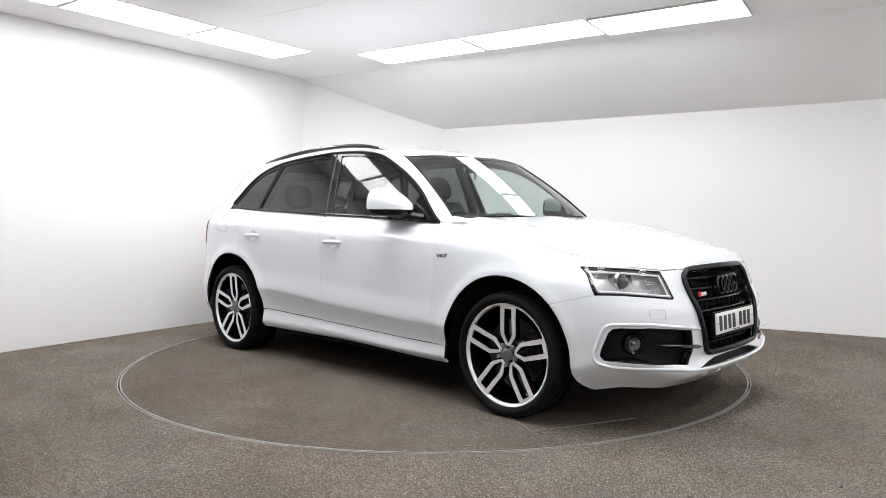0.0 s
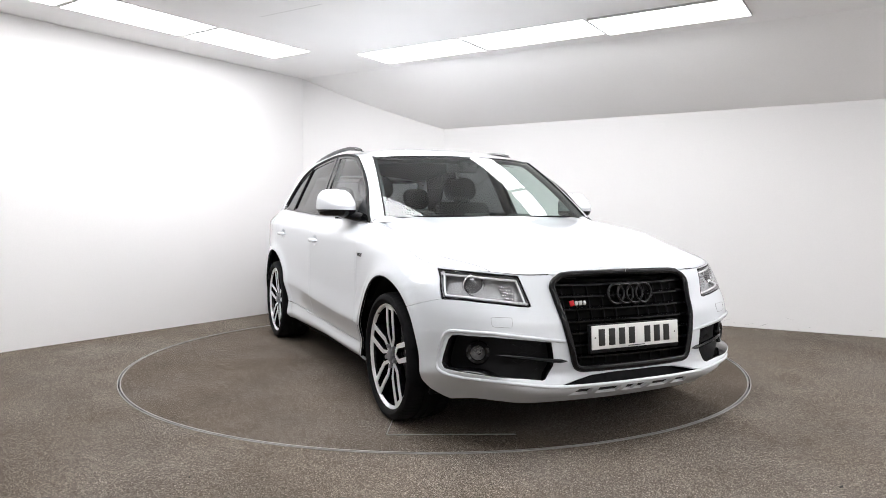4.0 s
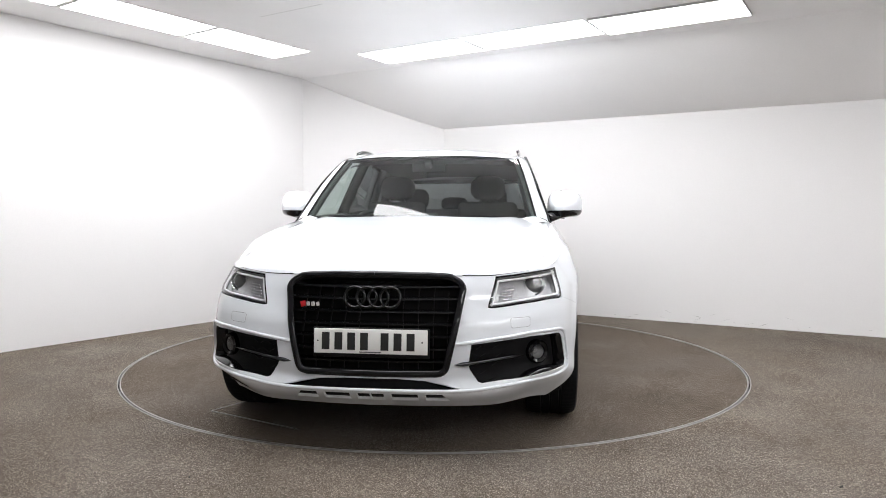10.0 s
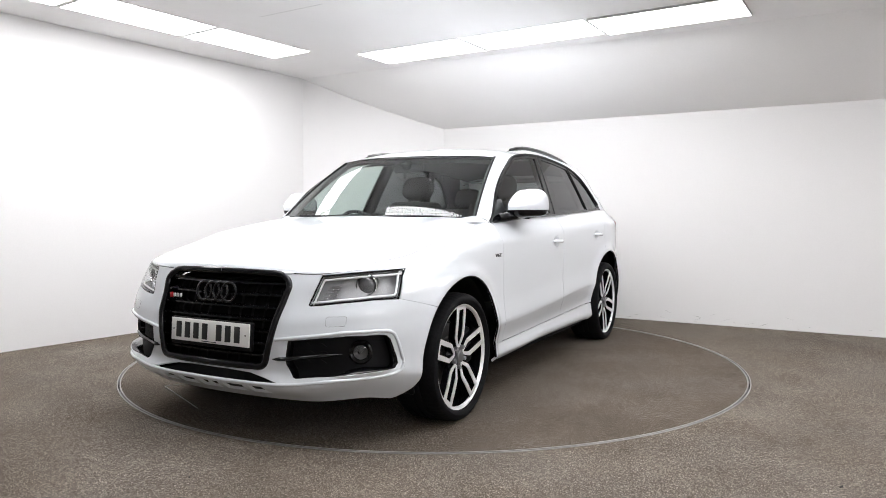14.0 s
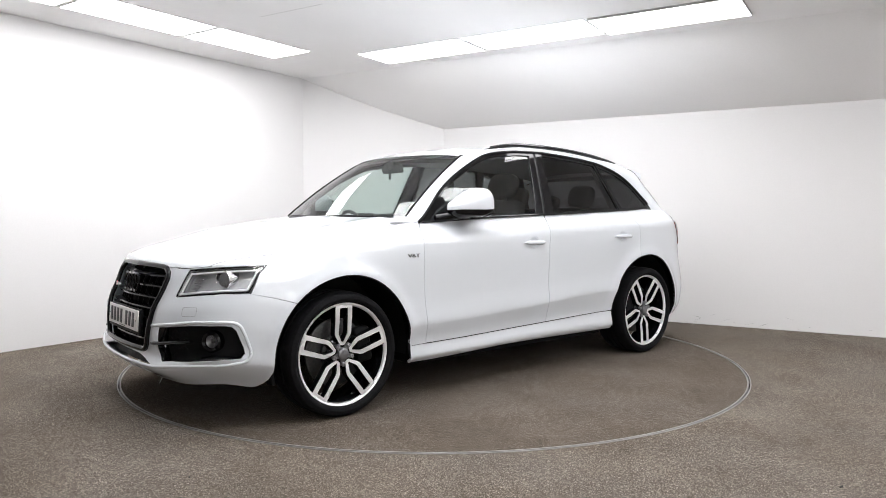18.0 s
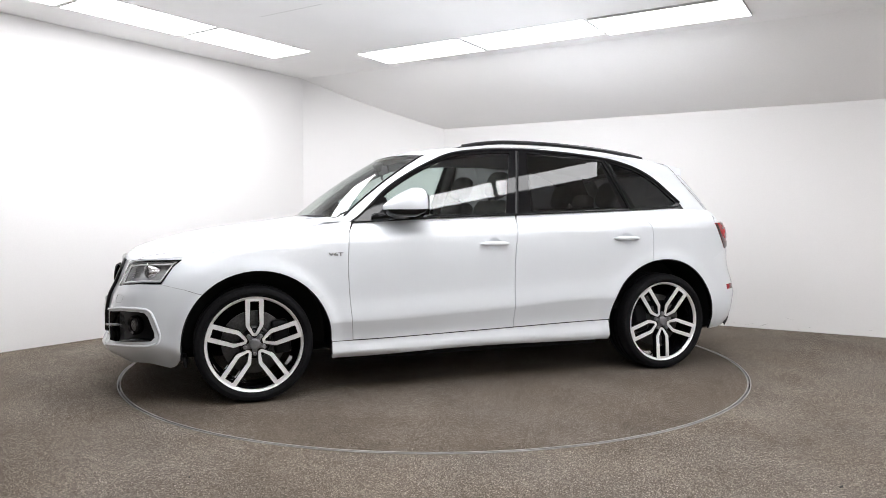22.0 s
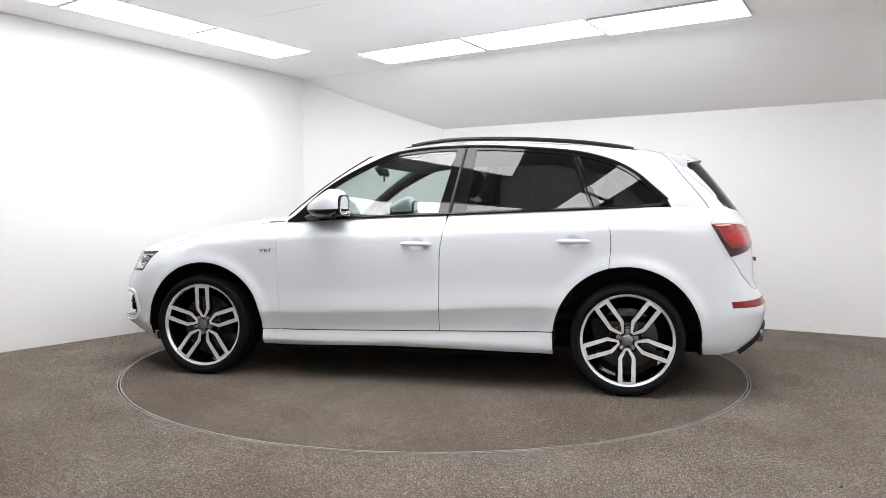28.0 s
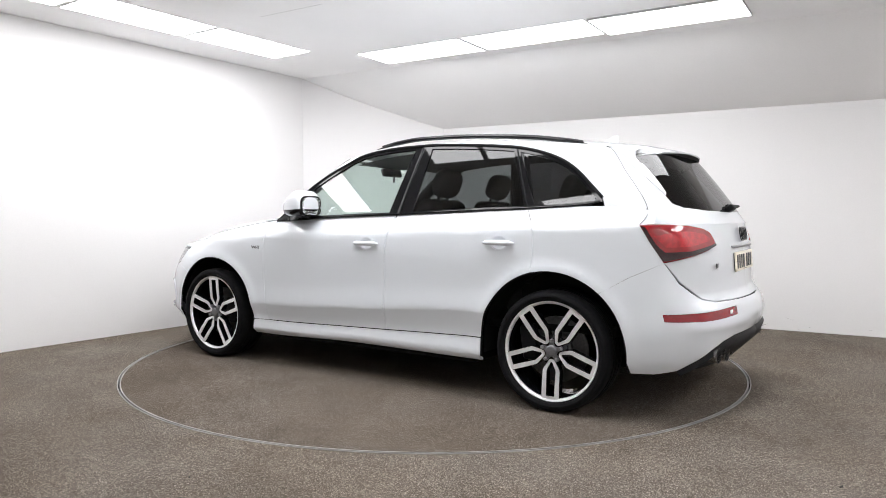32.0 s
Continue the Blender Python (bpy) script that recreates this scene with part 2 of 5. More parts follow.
# ---------- turning ----------
OFF = (0.0172, 0.0085)
TURN = ((0, -44.09), (3, -60.05), (6, -76.06), (9, -92.20), (12, -108.36), (15, -124.29), (18, -140.34), (21, -156.11),
        (24, -171.74), (27, -187.42), (30, -203.19), (32, -213.67))
turntable = tagged(new("turntable"), "round stone chip car turntable flush with the floor", "turntable")
vv, ff = [], []
n = 192
for r, z in ((0.8, 0.0), (1.6, 0.0), (R_TABLE - 0.004, 0.0), (R_TABLE - 0.004, -0.05)):
    for i in range(n):
        a = 2 * math.pi * i / n
        vv.append((r * math.cos(a), r * math.sin(a), z))
for k in range(3):
    for i in range(n):
        j = (i + 1) % n
        ff.append((k * n + i, (k + 1) * n + i, (k + 1) * n + j, k * n + j))
ff.append(tuple(range(n)))
link("disc", vv, ff, M_DISC, turntable)
annulus("edge_ring", R_TABLE - 0.004, R_TABLE + 0.0035, -0.03, 0.003, M_RING, turntable)
bm = bmesh.new()
for x0, y0, x1, y1 in ((1.66, -1.045, 1.925, -0.46), (1.66, -1.045, 1.20, -0.80)):
    a, b = Vector((x0 + OFF[0], y0 + OFF[1], 0.002)), Vector((x1 + OFF[0], y1 + OFF[1], 0.002))
    d = (b - a).normalized()
    m = Matrix.Translation((a + b) / 2) @ Matrix.Rotation(math.atan2(d.y, d.x), 4, "Z")
    box(bm, (b - a).length, 0.004, 0.004, m)
part("hatch_edge", bm, M_RING, turntable, "thin pale metal edge of a floor hatch")


# ---------- the car: shape of its body ----------
# x runs forward from the middle of the wheelbase, y to the left, z up from the ground.
M_PAINT = material("white car paint", (0.69, 0.718, 0.755), 0.35, coat=1.0, grain=0.01, grain_size=400, stain=0.008, stain_size=2)
M_BLACK = material("gloss black trim", (0.005, 0.005, 0.006), 0.04, grain=0.1, grain_size=80, spec=0.30)
M_MATT = material("matt black plastic", (0.008, 0.008, 0.009), 0.5, spec=0.12, grain=0.2, grain_size=300, bump=0.1)
M_INNER = material("dark inner body", (0.006, 0.006, 0.006), 0.9, spec=0.1)
M_SILVER = material("machined silver", (0.93, 0.935, 0.945), 0.35, 0.5, grain=0.05, grain_size=300)
M_CHROME = material("chrome", (0.75, 0.75, 0.76), 0.12, 1.0, grain=0.04, grain_size=100)
M_SATIN = material("satin aluminium trim", (0.32, 0.32, 0.33), 0.35, 0.9, grain=0.06, grain_size=150)
M_RUBBER = material("tyre rubber", (0.008, 0.008, 0.009), 0.65, spec=0.09, grain=0.25, grain_size=120, stain=0.2, stain_size=9, bump=0.15)
M_CLOTH = material("black seat cloth", (0.010, 0.010, 0.011), 0.75, grain=0.3, grain_size=300, bump=0.2)
M_DASH = material("dark grey dashboard", (0.028, 0.029, 0.031), 0.6, grain=0.2, grain_size=400, bump=0.2)
M_HEADLINE = material("grey roof lining", (0.16, 0.16, 0.165), 0.9, grain=0.1, grain_size=300)
M_RED = material("red lamp lens", (0.27, 0.004, 0.008), 0.10, coat=0.5, grain=0.12, grain_size=40)
M_DARKRED = material("dark red lamp lens", (0.022, 0.003, 0.004), 0.12, coat=0.3, grain=0.1, grain_size=60)
M_BRIGHTRED = material("bright red light guide", (0.42, 0.008, 0.014), 0.2, coat=0.4, grain=0.25, grain_size=45)
M_REFLECTOR = material("red reflector plastic", (0.24, 0.004, 0.010), 0.25, coat=0.3, grain=0.2, grain_size=90)
M_PLATE = material("white number plate", (0.78, 0.78, 0.76), 0.35, grain=0.02)
M_YPLATE = material("pale yellow number plate", (0.78, 0.73, 0.60), 0.35, grain=0.03)
M_INK = material("black plate lettering", (0.012, 0.012, 0.012), 0.4)
M_BADGE_RED = material("red badge enamel", (0.45, 0.01, 0.015), 0.2)
M_BADGE_WHITE = material("silver badge lettering", (0.75, 0.75, 0.75), 0.25, 0.6)
M_GREYTRIM = material("grey diffuser plastic", (0.022, 0.022, 0.024), 0.28, grain=0.1, grain_size=200)
M_LAMPGREY = material("silvery lamp reflector", (0.62, 0.63, 0.64), 0.26, 0.35, grain=0.08, grain_size=60)
M_PROJ = material("grey projector glass", (0.13, 0.135, 0.14), 0.12, 0.3, coat=1.0, grain=0.1, grain_size=60)
M_LAMPDARK = material("grey lamp bezel", (0.085, 0.086, 0.088), 0.45, grain=0.15, grain_size=160)
M_DRL = material("pale light guide", (0.93, 0.94, 0.95), 0.25, grain=0.03)
M_LENS = glass("clear lamp lens", (0.97, 0.97, 0.98), 1.30)
M_CLEAR = glass("green-tinted window glass", (0.75, 0.83, 0.80), 1.50)
M_PRIVACY = glass("dark privacy glass", (0.14, 0.145, 0.15), 1.36)
M_BADGE_DARK = material("dark badge metal", (0.06, 0.06, 0.062), 0.3, 0.7)
M_TIP = material("burnished exhaust metal", (0.30, 0.29, 0.285), 0.25, 0.9, grain=0.15, grain_size=60)
M_HUB = material("grey hub cover", (0.20, 0.20, 0.21), 0.32, 0.6, grain=0.1, grain_size=120)
M_DISCSTEEL = material("brake disc steel", (0.09, 0.09, 0.09), 0.4, 0.9, grain=0.2, grain_size=80)


def pchip(xs, ys):
    """A monotone cubic through the knots; returns a function of an array."""
    xs, ys = np.asarray(xs, float), np.asarray(ys, float)
    h, d = np.diff(xs), np.diff(ys) / np.diff(xs)
    m = np.zeros(len(xs))
    m[0], m[-1] = d[0], d[-1]
    for i in range(1, len(xs) - 1):
        if d[i - 1] * d[i] > 0:
            w1, w2 = 2 * h[i] + h[i - 1], h[i] + 2 * h[i - 1]
            m[i] = (w1 + w2) / (w1 / d[i - 1] + w2 / d[i])

    def at(x):
        x = np.asarray(x, float)
        k = np.clip(np.searchsorted(xs, x) - 1, 0, len(xs) - 2)
        t = (x - xs[k]) / h[k]
        low, high = t < 0, t > 1
        tc = np.clip(t, 0, 1)
        v = ((1 + 2 * tc) * (1 - tc) ** 2 * ys[k] + tc * (1 - tc) ** 2 * h[k] * m[k] + tc * tc * (3 - 2 * tc) * ys[k + 1]
             + tc * tc * (tc - 1) * h[k] * m[k + 1])
        return v + np.where(low, t * h[k] * m[k], 0) + np.where(high, (t - 1) * h[k] * m[k + 1], 0)
    return at


def spline_through(pts, n):
    """n points along a smooth curve through pts (centripetal-free Catmull-Rom), any dimension."""
    p = np.asarray(pts, float)
    t = np.concatenate([[0], np.cumsum(np.linalg.norm(np.diff(p, axis=0), axis=1) ** 0.7 + 1e-9)])
    m = np.zeros_like(p)
    m[1:-1] = (p[2:] - p[:-2]) / (t[2:] - t[:-2])[:, None]
    m[0], m[-1] = (p[1] - p[0]) / (t[1] - t[0]), (p[-1] - p[-2]) / (t[-1] - t[-2])
    q = np.linspace(0, t[-1], n)
    k = np.clip(np.searchsorted(t, q) - 1, 0, len(t) - 2)
    h = (t[k + 1] - t[k])[:, None]
    u = ((q - t[k])[:, None]) / h
    return ((1 + 2 * u) * (1 - u) ** 2 * p[k] + u * (1 - u) ** 2 * h * m[k] + u * u * (3 - 2 * u) * p[k + 1] + u * u * (u - 1) * h * m[k + 1])


# the outline of the car in plan, from the middle of the nose round to the middle of the tail
PLAN = [(2.262, 0.0), (2.25, 0.26), (2.215, 0.50), (2.165, 0.66), (2.07, 0.80), (1.93, 0.885), (1.72, 0.938), (1.42, 0.960),
        (1.0, 0.946), (0.4, 0.940), (-0.4, 0.940), (-1.0, 0.946), (-1.42, 0.958), (-1.75, 0.940), (-1.95, 0.902), (-2.10, 0.825),
        (-2.21, 0.67), (-2.275, 0.42), (-2.31, 0.0)]
fine = spline_through([(2.25, -0.26)] + PLAN + [(-2.275, -0.42)], 4000)
i0 = int(np.argmin(np.abs(fine[:800, 1])))
i1 = 3200 + int(np.argmin(np.abs(fine[3200:, 1])))
fine = fine[i0:i1 + 1]
S_ = np.concatenate([[0], np.cumsum(np.linalg.norm(np.diff(fine, axis=0), axis=1))])
tan = np.gradient(fine, S_, axis=0)
tan /= np.linalg.norm(tan, axis=1)[:, None]
SEND = S_[-1]
bx, by = (lambda s: np.interp(s, S_, fine[:, 0])), (lambda s: np.interp(s, S_, fine[:, 1]))
nx, ny = (lambda s: np.interp(s, S_, -tan[:, 1])), (lambda s: np.interp(s, S_, tan[:, 0]))
if ny(SEND / 2) < 0:
    nx, ny = (lambda s: np.interp(s, S_, tan[:, 1])), (lambda s: np.interp(s, S_, -tan[:, 0]))


def glass_side(x, z):
    """The half width of the cabin at its side windows."""
    x, z = np.asarray(x, float), np.asarray(z, float)
    k = (x + 0.3) / 1.1
    return 0.855 - 0.40 * (z - 1.06) - np.where(x > -0.3, 0.033, 0.020) * k * k + 0.10 * (z - 1.06) * (1.54 - z)


# eight feature lines run round the body; height and set-back of each at stations along the outline
STATION_X = [2.2619, 2.215, 2.07, 1.72, 1.42, 0.8, 0.0, -0.9, -1.42, -1.95, -2.21, -2.3099]
STN = np.array([float(np.interp(-x, -fine[:, 0], S_)) for x in STATION_X])
STN[0], STN[-1] = 0.0, SEND
Z0 = [0.208, 0.210, 0.224, 0.186, 0.24, 0.225, 0.24, 0.235, 0.25, 0.25, 0.30, 0.36]
D0 = [-0.095, -0.095, -0.125, -0.085, -0.05, -0.045, -0.05, -0.045, -0.05, -0.06, -0.08, -0.12]
Z1 = [0.305, 0.305, 0.385, 0.33, 0.30, 0.258, 0.272, 0.272, 0.30, 0.32, 0.36, 0.42]
D1 = [0.025, 0.025, 0.012, -0.005, -0.010, -0.013, -0.014, -0.013, -0.01, -0.02, -0.02, -0.03]
Z2 = [0.36, 0.36, 0.45, 0.40, 0.345, 0.330, 0.347, 0.372, 0.38, 0.40, 0.42, 0.47]
D2 = [0.0, 0.0, 0.0, -0.005, -0.012, -0.026, -0.028, -0.026, -0.012, -0.005, 0.0, 0.0]
Z3 = [0.46, 0.46, 0.52, 0.50, 0.47, 0.452, 0.482, 0.530, 0.52, 0.50, 0.50, 0.53]
Z3B = [0.42, 0.42, 0.49, 0.47, 0.440, 0.440, 0.470, 0.518, 0.500, 0.47, 0.47, 0.51]
D3B = [0.0, 0.0, 0.0, -0.001, -0.001, 0.0008, 0.0008, 0.0008, -0.001, 0.0, 0.008, 0.006]
D3 = [0.0, 0.0, 0.0, 0.0, 0.0, 0.004, 0.004, 0.004, 0.0, 0.0, 0.015, 0.01]
Z4 = [0.58, 0.58, 0.62, 0.62, 0.66, 0.60, 0.63, 0.67, 0.68, 0.62, 0.59, 0.60]
D4 = [-0.005, -0.015, -0.012, -0.004, 0.002, -0.006, -0.006, -0.006, 0.002, -0.008, -0.004, -0.005]
Z5 = [0.70, 0.69, 0.70, 0.74, 0.80, 0.80, 0.82, 0.84, 0.84, 0.80, 0.67, 0.67]
D5 = [-0.030, -0.060, -0.042, -0.022, -0.008, -0.004, -0.002, -0.002, -0.003, -0.022, -0.055, -0.06]
Z6 = [0.776, 0.76, 0.775, 0.80, 0.885, 0.922, 0.945, 0.985, 1.005, 1.02, 0.86, 0.86]
D6 = [-0.060, -0.085, -0.075, -0.055, -0.030, -0.010, -0.007, -0.007, -0.008, -0.035, -0.065, -0.08]
Z7 = [0.820, 0.810, 0.834, 0.857, 0.945, 1.050, 1.083, 1.118, 1.142, 1.13, 1.05, 1.05]
D7 = [-0.10, -0.108, -0.105, -0.095, -0.085, -0.10, -0.09, -0.09, -0.13, -0.12, -0.11, -0.12]
for i in range(5, 9):
    D7[i] = float(glass_side(STATION_X[i], Z7[i]) + 0.004 - by(STN[i]))
LZ = [pchip(STN, z) for z in (Z0, Z1, Z2, Z3B, Z3, Z4, Z5, Z6, Z7)]
LD = [pchip(STN, d) for d in (D0, D1, D2, D3B, D3, D4, D5, D6, D7)]
ARCH_F, ARCH_R = (1.385, 0.345, 0.425), (-1.400, 0.350, 0.435)

TS = np.linspace(0, SEND, 760)
TZ = np.linspace(0.10, 1.30, 401)
TABLE = np.zeros((len(TS), len(TZ)))
lz, ld = np.array([f(TS) for f in LZ]), np.array([f(TS) for f in LD])
for i in range(len(TS)):
    TABLE[i] = pchip(lz[:, i], ld[:, i])(TZ)
gx = bx(TS)[:, None]
for ax, az, ar in (ARCH_F, ARCH_R):
    # rolled flare round the wheel arch
    r = np.hypot(gx - ax, TZ[None, :] - az)
    TABLE += 0.014 * np.exp(-((r - ar - 0.005) / 0.045) ** 2) * (TZ[None, :] > 0.2) * (by(TS)[:, None] > 0.8)


def setback(s, z):
    fs = np.clip((np.asarray(s) / SEND) * (len(TS) - 1), 0, len(TS) - 1.001)
    fz = np.clip((np.asarray(z) - TZ[0]) / (TZ[1] - TZ[0]), 0, len(TZ) - 1.001)
    i, j = fs.astype(int), fz.astype(int)
    a, b = fs - i, fz - j
    return TABLE[i, j] * (1 - a) * (1 - b) + TABLE[i + 1, j] * a * (1 - b) + TABLE[i, j + 1] * (1 - a) * b + TABLE[i + 1, j + 1] * a * b


def skin(uv):
    """The body's outer skin: (way round the outline, height) to a point."""
    s, z = uv[:, 0], uv[:, 1]
    d = setback(s, z)
    return np.stack([bx(s) + d * nx(s), by(s) + d * ny(s), z], 1)


def bonnet(uv):
    """The bonnet: (way round its edge, share from the middle line out to the edge)."""
    s, a = uv[:, 0], uv[:, 1]
    edge = skin(np.stack([s, LZ[-1](s)], 1))
    k = np.clip(s / S_BONNET, 0, 1)
    mx = edge_x0 + (1.075 - edge_x0) * k ** 0.85
    mz = BONNET_MID(-mx)
    x, y = mx + (edge[:, 0] - mx) * a, edge[:, 1] * a
    bulge = 0.010 * np.exp(-((a - 0.72) / 0.10) ** 2) * np.clip(k * 3, 0, 1)
    z = mz + (edge[:, 2] - mz) * (0.45 * a ** 2 + 0.55 * a ** 4) + bulge
    return np.stack([x, y, z], 1)


def bonnet_sheet(v, w):
    """The bonnet from its leading edge (v = 0) to the screen (v = 1), from the middle line (w = 0) to its side edge."""
    s_c = S_BONNET * 0.43

    def edge(s):
        return skin(np.stack([s, LZ[-1](s)], 1))
    front, side = edge(w * s_c), edge(s_c + v * (S_BONNET - s_c))
    rear = bonnet(np.stack([np.full(len(w), S_BONNET), w], 1))
    mx = edge_x0 + (1.075 - edge_x0) * v ** 1.1
    mid = np.stack([mx, 0 * mx, BONNET_MID(-mx)], 1)
    c00, c10 = edge(np.zeros(1))[0], np.array([1.075, 0.0, float(BONNET_MID(-1.075))])
    c01, c11 = edge(np.array([s_c]))[0], edge(np.array([S_BONNET]))[0]
    a, b = v[:, None], w[:, None]
    p = (1 - a) * front + a * rear + (1 - b) * mid + b * side - ((1 - a) * ((1 - b) * c00 + b * c01) + a * ((1 - b) * c10 + b * c11))
    g = 0.45 * w ** 2 + 0.55 * w ** 4
    base = mid[:, 2] * (1 - g) + side[:, 2] * g
    base0, base1 = c00[2] * (1 - g) + c01[2] * g, c10[2] * (1 - g) + c11[2] * g
    p[:, 2] = base + (front[:, 2] - base0) * (1 - v) ** 3 + (rear[:, 2] - base1) * v ** 3 + 0.010 * np.exp(-((w - 0.74) / 0.09) ** 2) * np.clip(4 * v, 0, 1) * (1 - v ** 6)
    return p


BONNET_MID = pchip([-2.165, -2.150, -2.12, -2.06, -1.95, -1.68, -1.30, -1.05], [0.820, 0.845, 0.868, 0.897, 0.932, 0.998, 1.052, 1.088])


def side_s(x, z):
    """The way round the outline at which the flank has the given x."""
    s = np.interp(-x, -fine[:, 0], S_)
    for _ in range(6):
        s = s + (bx(s) + setback(s, z) * nx(s) - x) * 1.0 / max(0.35, abs(float(ny(s))))
    return float(np.clip(s, 0, SEND))


def X(x, z):
    return (side_s(x, z), z)


HALF = SEND / 2
fr_s = np.linspace(0, HALF * 0.55, 900)
re_s = np.linspace(SEND, SEND - HALF * 0.5, 900)


def Fy(y, z):
    """A point of the nose by its y and height."""
    p = by(fr_s) + setback(fr_s, np.full(900, z)) * ny(fr_s)
    return (float(np.interp(y, p[:600], fr_s[:600])), z)


def Ry(y, z):
    """A point of the tail by its y and height."""
    p = by(re_s) + setback(re_s, np.full(900, z)) * ny(re_s)
    return (float(np.interp(y, p[:600], re_s[:600])), z)


S_BONNET = side_s(0.86, 1.04)
edge_x0 = float(skin(np.array([[0.0, float(LZ[-1](0.0))]]))[0, 0])


# ---------- panels cut from the skins ----------
from mathutils import geometry as geo


def dense(pts, step, closed=True):
    out = []
    n = len(pts)
    for i in range(n if closed else n - 1):
        a, b = np.array(pts[i]), np.array(pts[(i + 1) % n])
        m = max(1, int(np.ceil(np.linalg.norm(b - a) / step)))
        out += [tuple(a + (b - a) * k / m) for k in range(m)]
    if not closed:
        out.append(tuple(pts[-1]))
    return out


def inside(poly, pts):
    x, y = pts[:, 0], pts[:, 1]
    res = np.zeros(len(pts), bool)
    px, py = poly[:, 0], poly[:, 1]
    qx, qy = np.roll(px, -1), np.roll(py, -1)
    for a, b, c, d in zip(px, py, qx, qy):
        if b != d:
            res ^= ((b > y) != (d > y)) & (x < (c - a) * (y - b) / (d - b) + a)
    return res


def inset(poly, g):
    """The polygon drawn in by g on all sides (out for a negative g), except along its edges on u = 0."""
    p = np.array(poly)
    area = 0.5 * np.sum(p[:, 0] * np.roll(p[:, 1], -1) - np.roll(p[:, 0], -1) * p[:, 1])
    e = np.roll(p, -1, 0) - p
    e /= np.linalg.norm(e, axis=1)[:, None] + 1e-12
    nrm = np.stack([-e[:, 1], e[:, 0]], 1) * np.sign(area)
    v = nrm + np.roll(nrm, 1, 0)
    v /= (np.sum(v * v, 1) / 2 + 0.15)[:, None]
    q = p + v * g
    q[np.abs(p[:, 0]) < 1e-6, 0] = 0
    q[np.abs(p[:, 0] - SEND) < 1e-6, 0] = SEND
    return q


def patch(surface, outline, holes=(), step=0.03, gap=0.0025, thick=0.014, lift=0.0, centre=(0, 0, 0.7), edge=0.018, aspect=1.0, creases=()):
    """Cuts a piece out of a surface: points, faces and normals, with its edge folded back by thick."""
    asp = np.array([1.0, aspect])
    poly = inset(np.array(dense([tuple(np.array(p) * asp) for p in outline], edge)), gap)
    loops = [poly] + [inset(np.array(dense([tuple(np.array(p) * asp) for p in h], edge)), -gap) for h in holes]
    lo, hi = poly.min(0), poly.max(0)
    gx_, gy_ = np.arange(lo[0] + step / 2, hi[0], step), np.arange(lo[1] + step / 2, hi[1], step)
    grid = np.array([(a, b) for a in gx_ for b in gy_])
    keep = inside(poly, grid)
    for h in loops[1:]:
        keep &= ~inside(h, grid)
    rim = np.concatenate(loops)
    grid = grid[keep]
    if len(grid):
        far = np.array([np.min(np.sum((rim - g) ** 2, 1)) for g in grid]) > (0.4 * step) ** 2
        grid = grid[far]
    for line in creases:
        q = np.array(dense([tuple(np.array(p) * asp) for p in line], 0.015, False))
        q = q[inside(poly, q)]
        for h in loops[1:]:
            q = q[~inside(h, q)]
        q = q[np.array([np.min(np.sum((rim - c) ** 2, 1)) for c in q]) > 0.006 ** 2]
        if len(grid):
            grid = grid[np.array([np.min(np.sum((q - c) ** 2, 1)) for c in grid]) > 0.009 ** 2]
        grid = np.concatenate([grid, q])
    pts = np.concatenate([rim, grid]) if len(grid) else rim
    edges, k = [], 0
    for lp in loops:
        edges += [(k + i, k + (i + 1) % len(lp)) for i in range(len(lp))]
        k += len(lp)
    vo, _, fo, _, _, _ = geo.delaunay_2d_cdt([Vector(p) for p in pts], edges, [], 0, 1e-7)
    uv = np.array([(v.x, v.y) for v in vo])
    tri = np.array([f for f in fo if len(f) == 3])
    mid = uv[tri].mean(1)
    ok = inside(poly, mid)
    for h in loops[1:]:
        ok &= ~inside(h, mid)
    tri = tri[ok]
    uv = uv / asp
    pos = surface(uv)
    h = 0.004
    du = surface(uv + [h, 0]) - surface(uv - [h, 0])
    dv = surface(uv + [0, h]) - surface(uv - [0, h])
    nor = np.cross(du, dv)
    nor /= np.linalg.norm(nor, axis=1)[:, None] + 1e-12
    flip = np.sum(nor * (pos - np.array(centre)), 1).mean() < 0
    if flip:
        nor = -nor
    pos = pos + nor * lift
    a, b, c = pos[tri[:, 0]], pos[tri[:, 1]], pos[tri[:, 2]]
    wrong = np.sum(np.cross(b - a, c - a) * nor[tri[:, 0]], 1) < 0
    tri[wrong] = tri[wrong][:, ::-1]
    faces = [tuple(int(q) for q in f) for f in tri]
    if thick:
        count = {}
        for f in faces:
            for i in range(3):
                e = (f[i], f[(i + 1) % 3])
                count[e] = 1
        border = [e for e in count if (e[1], e[0]) not in count and not (abs(pos[e[0], 1]) < 1e-5 and abs(pos[e[1], 1]) < 1e-5)]
        n = len(pos)
        more, more_n = [], []
        for a, b in border:
            k = n + len(more)
            d = np.cross(pos[b] - pos[a], nor[a])
            d /= np.linalg.norm(d) + 1e-12
            more += [pos[a], pos[b], pos[b] - nor[b] * thick, pos[a] - nor[a] * thick]
            w = d * 0.75 + nor[a] * 0.66
            more_n += [w, w, d, d]
            faces.append((k + 1, k, k + 3, k + 2))
        if more:
            pos, nor = np.concatenate([pos, more]), np.concatenate([nor, more_n])
    return pos, faces, nor


def both(pos, faces, nor):
    """Joins a half with its mirror image."""
    n = len(pos)
    f2 = [tuple(n + q for q in reversed(f)) for f in faces]
    m = np.array([1, -1, 1])
    return np.concatenate([pos, pos * m]), faces + f2, np.concatenate([nor, nor * m])


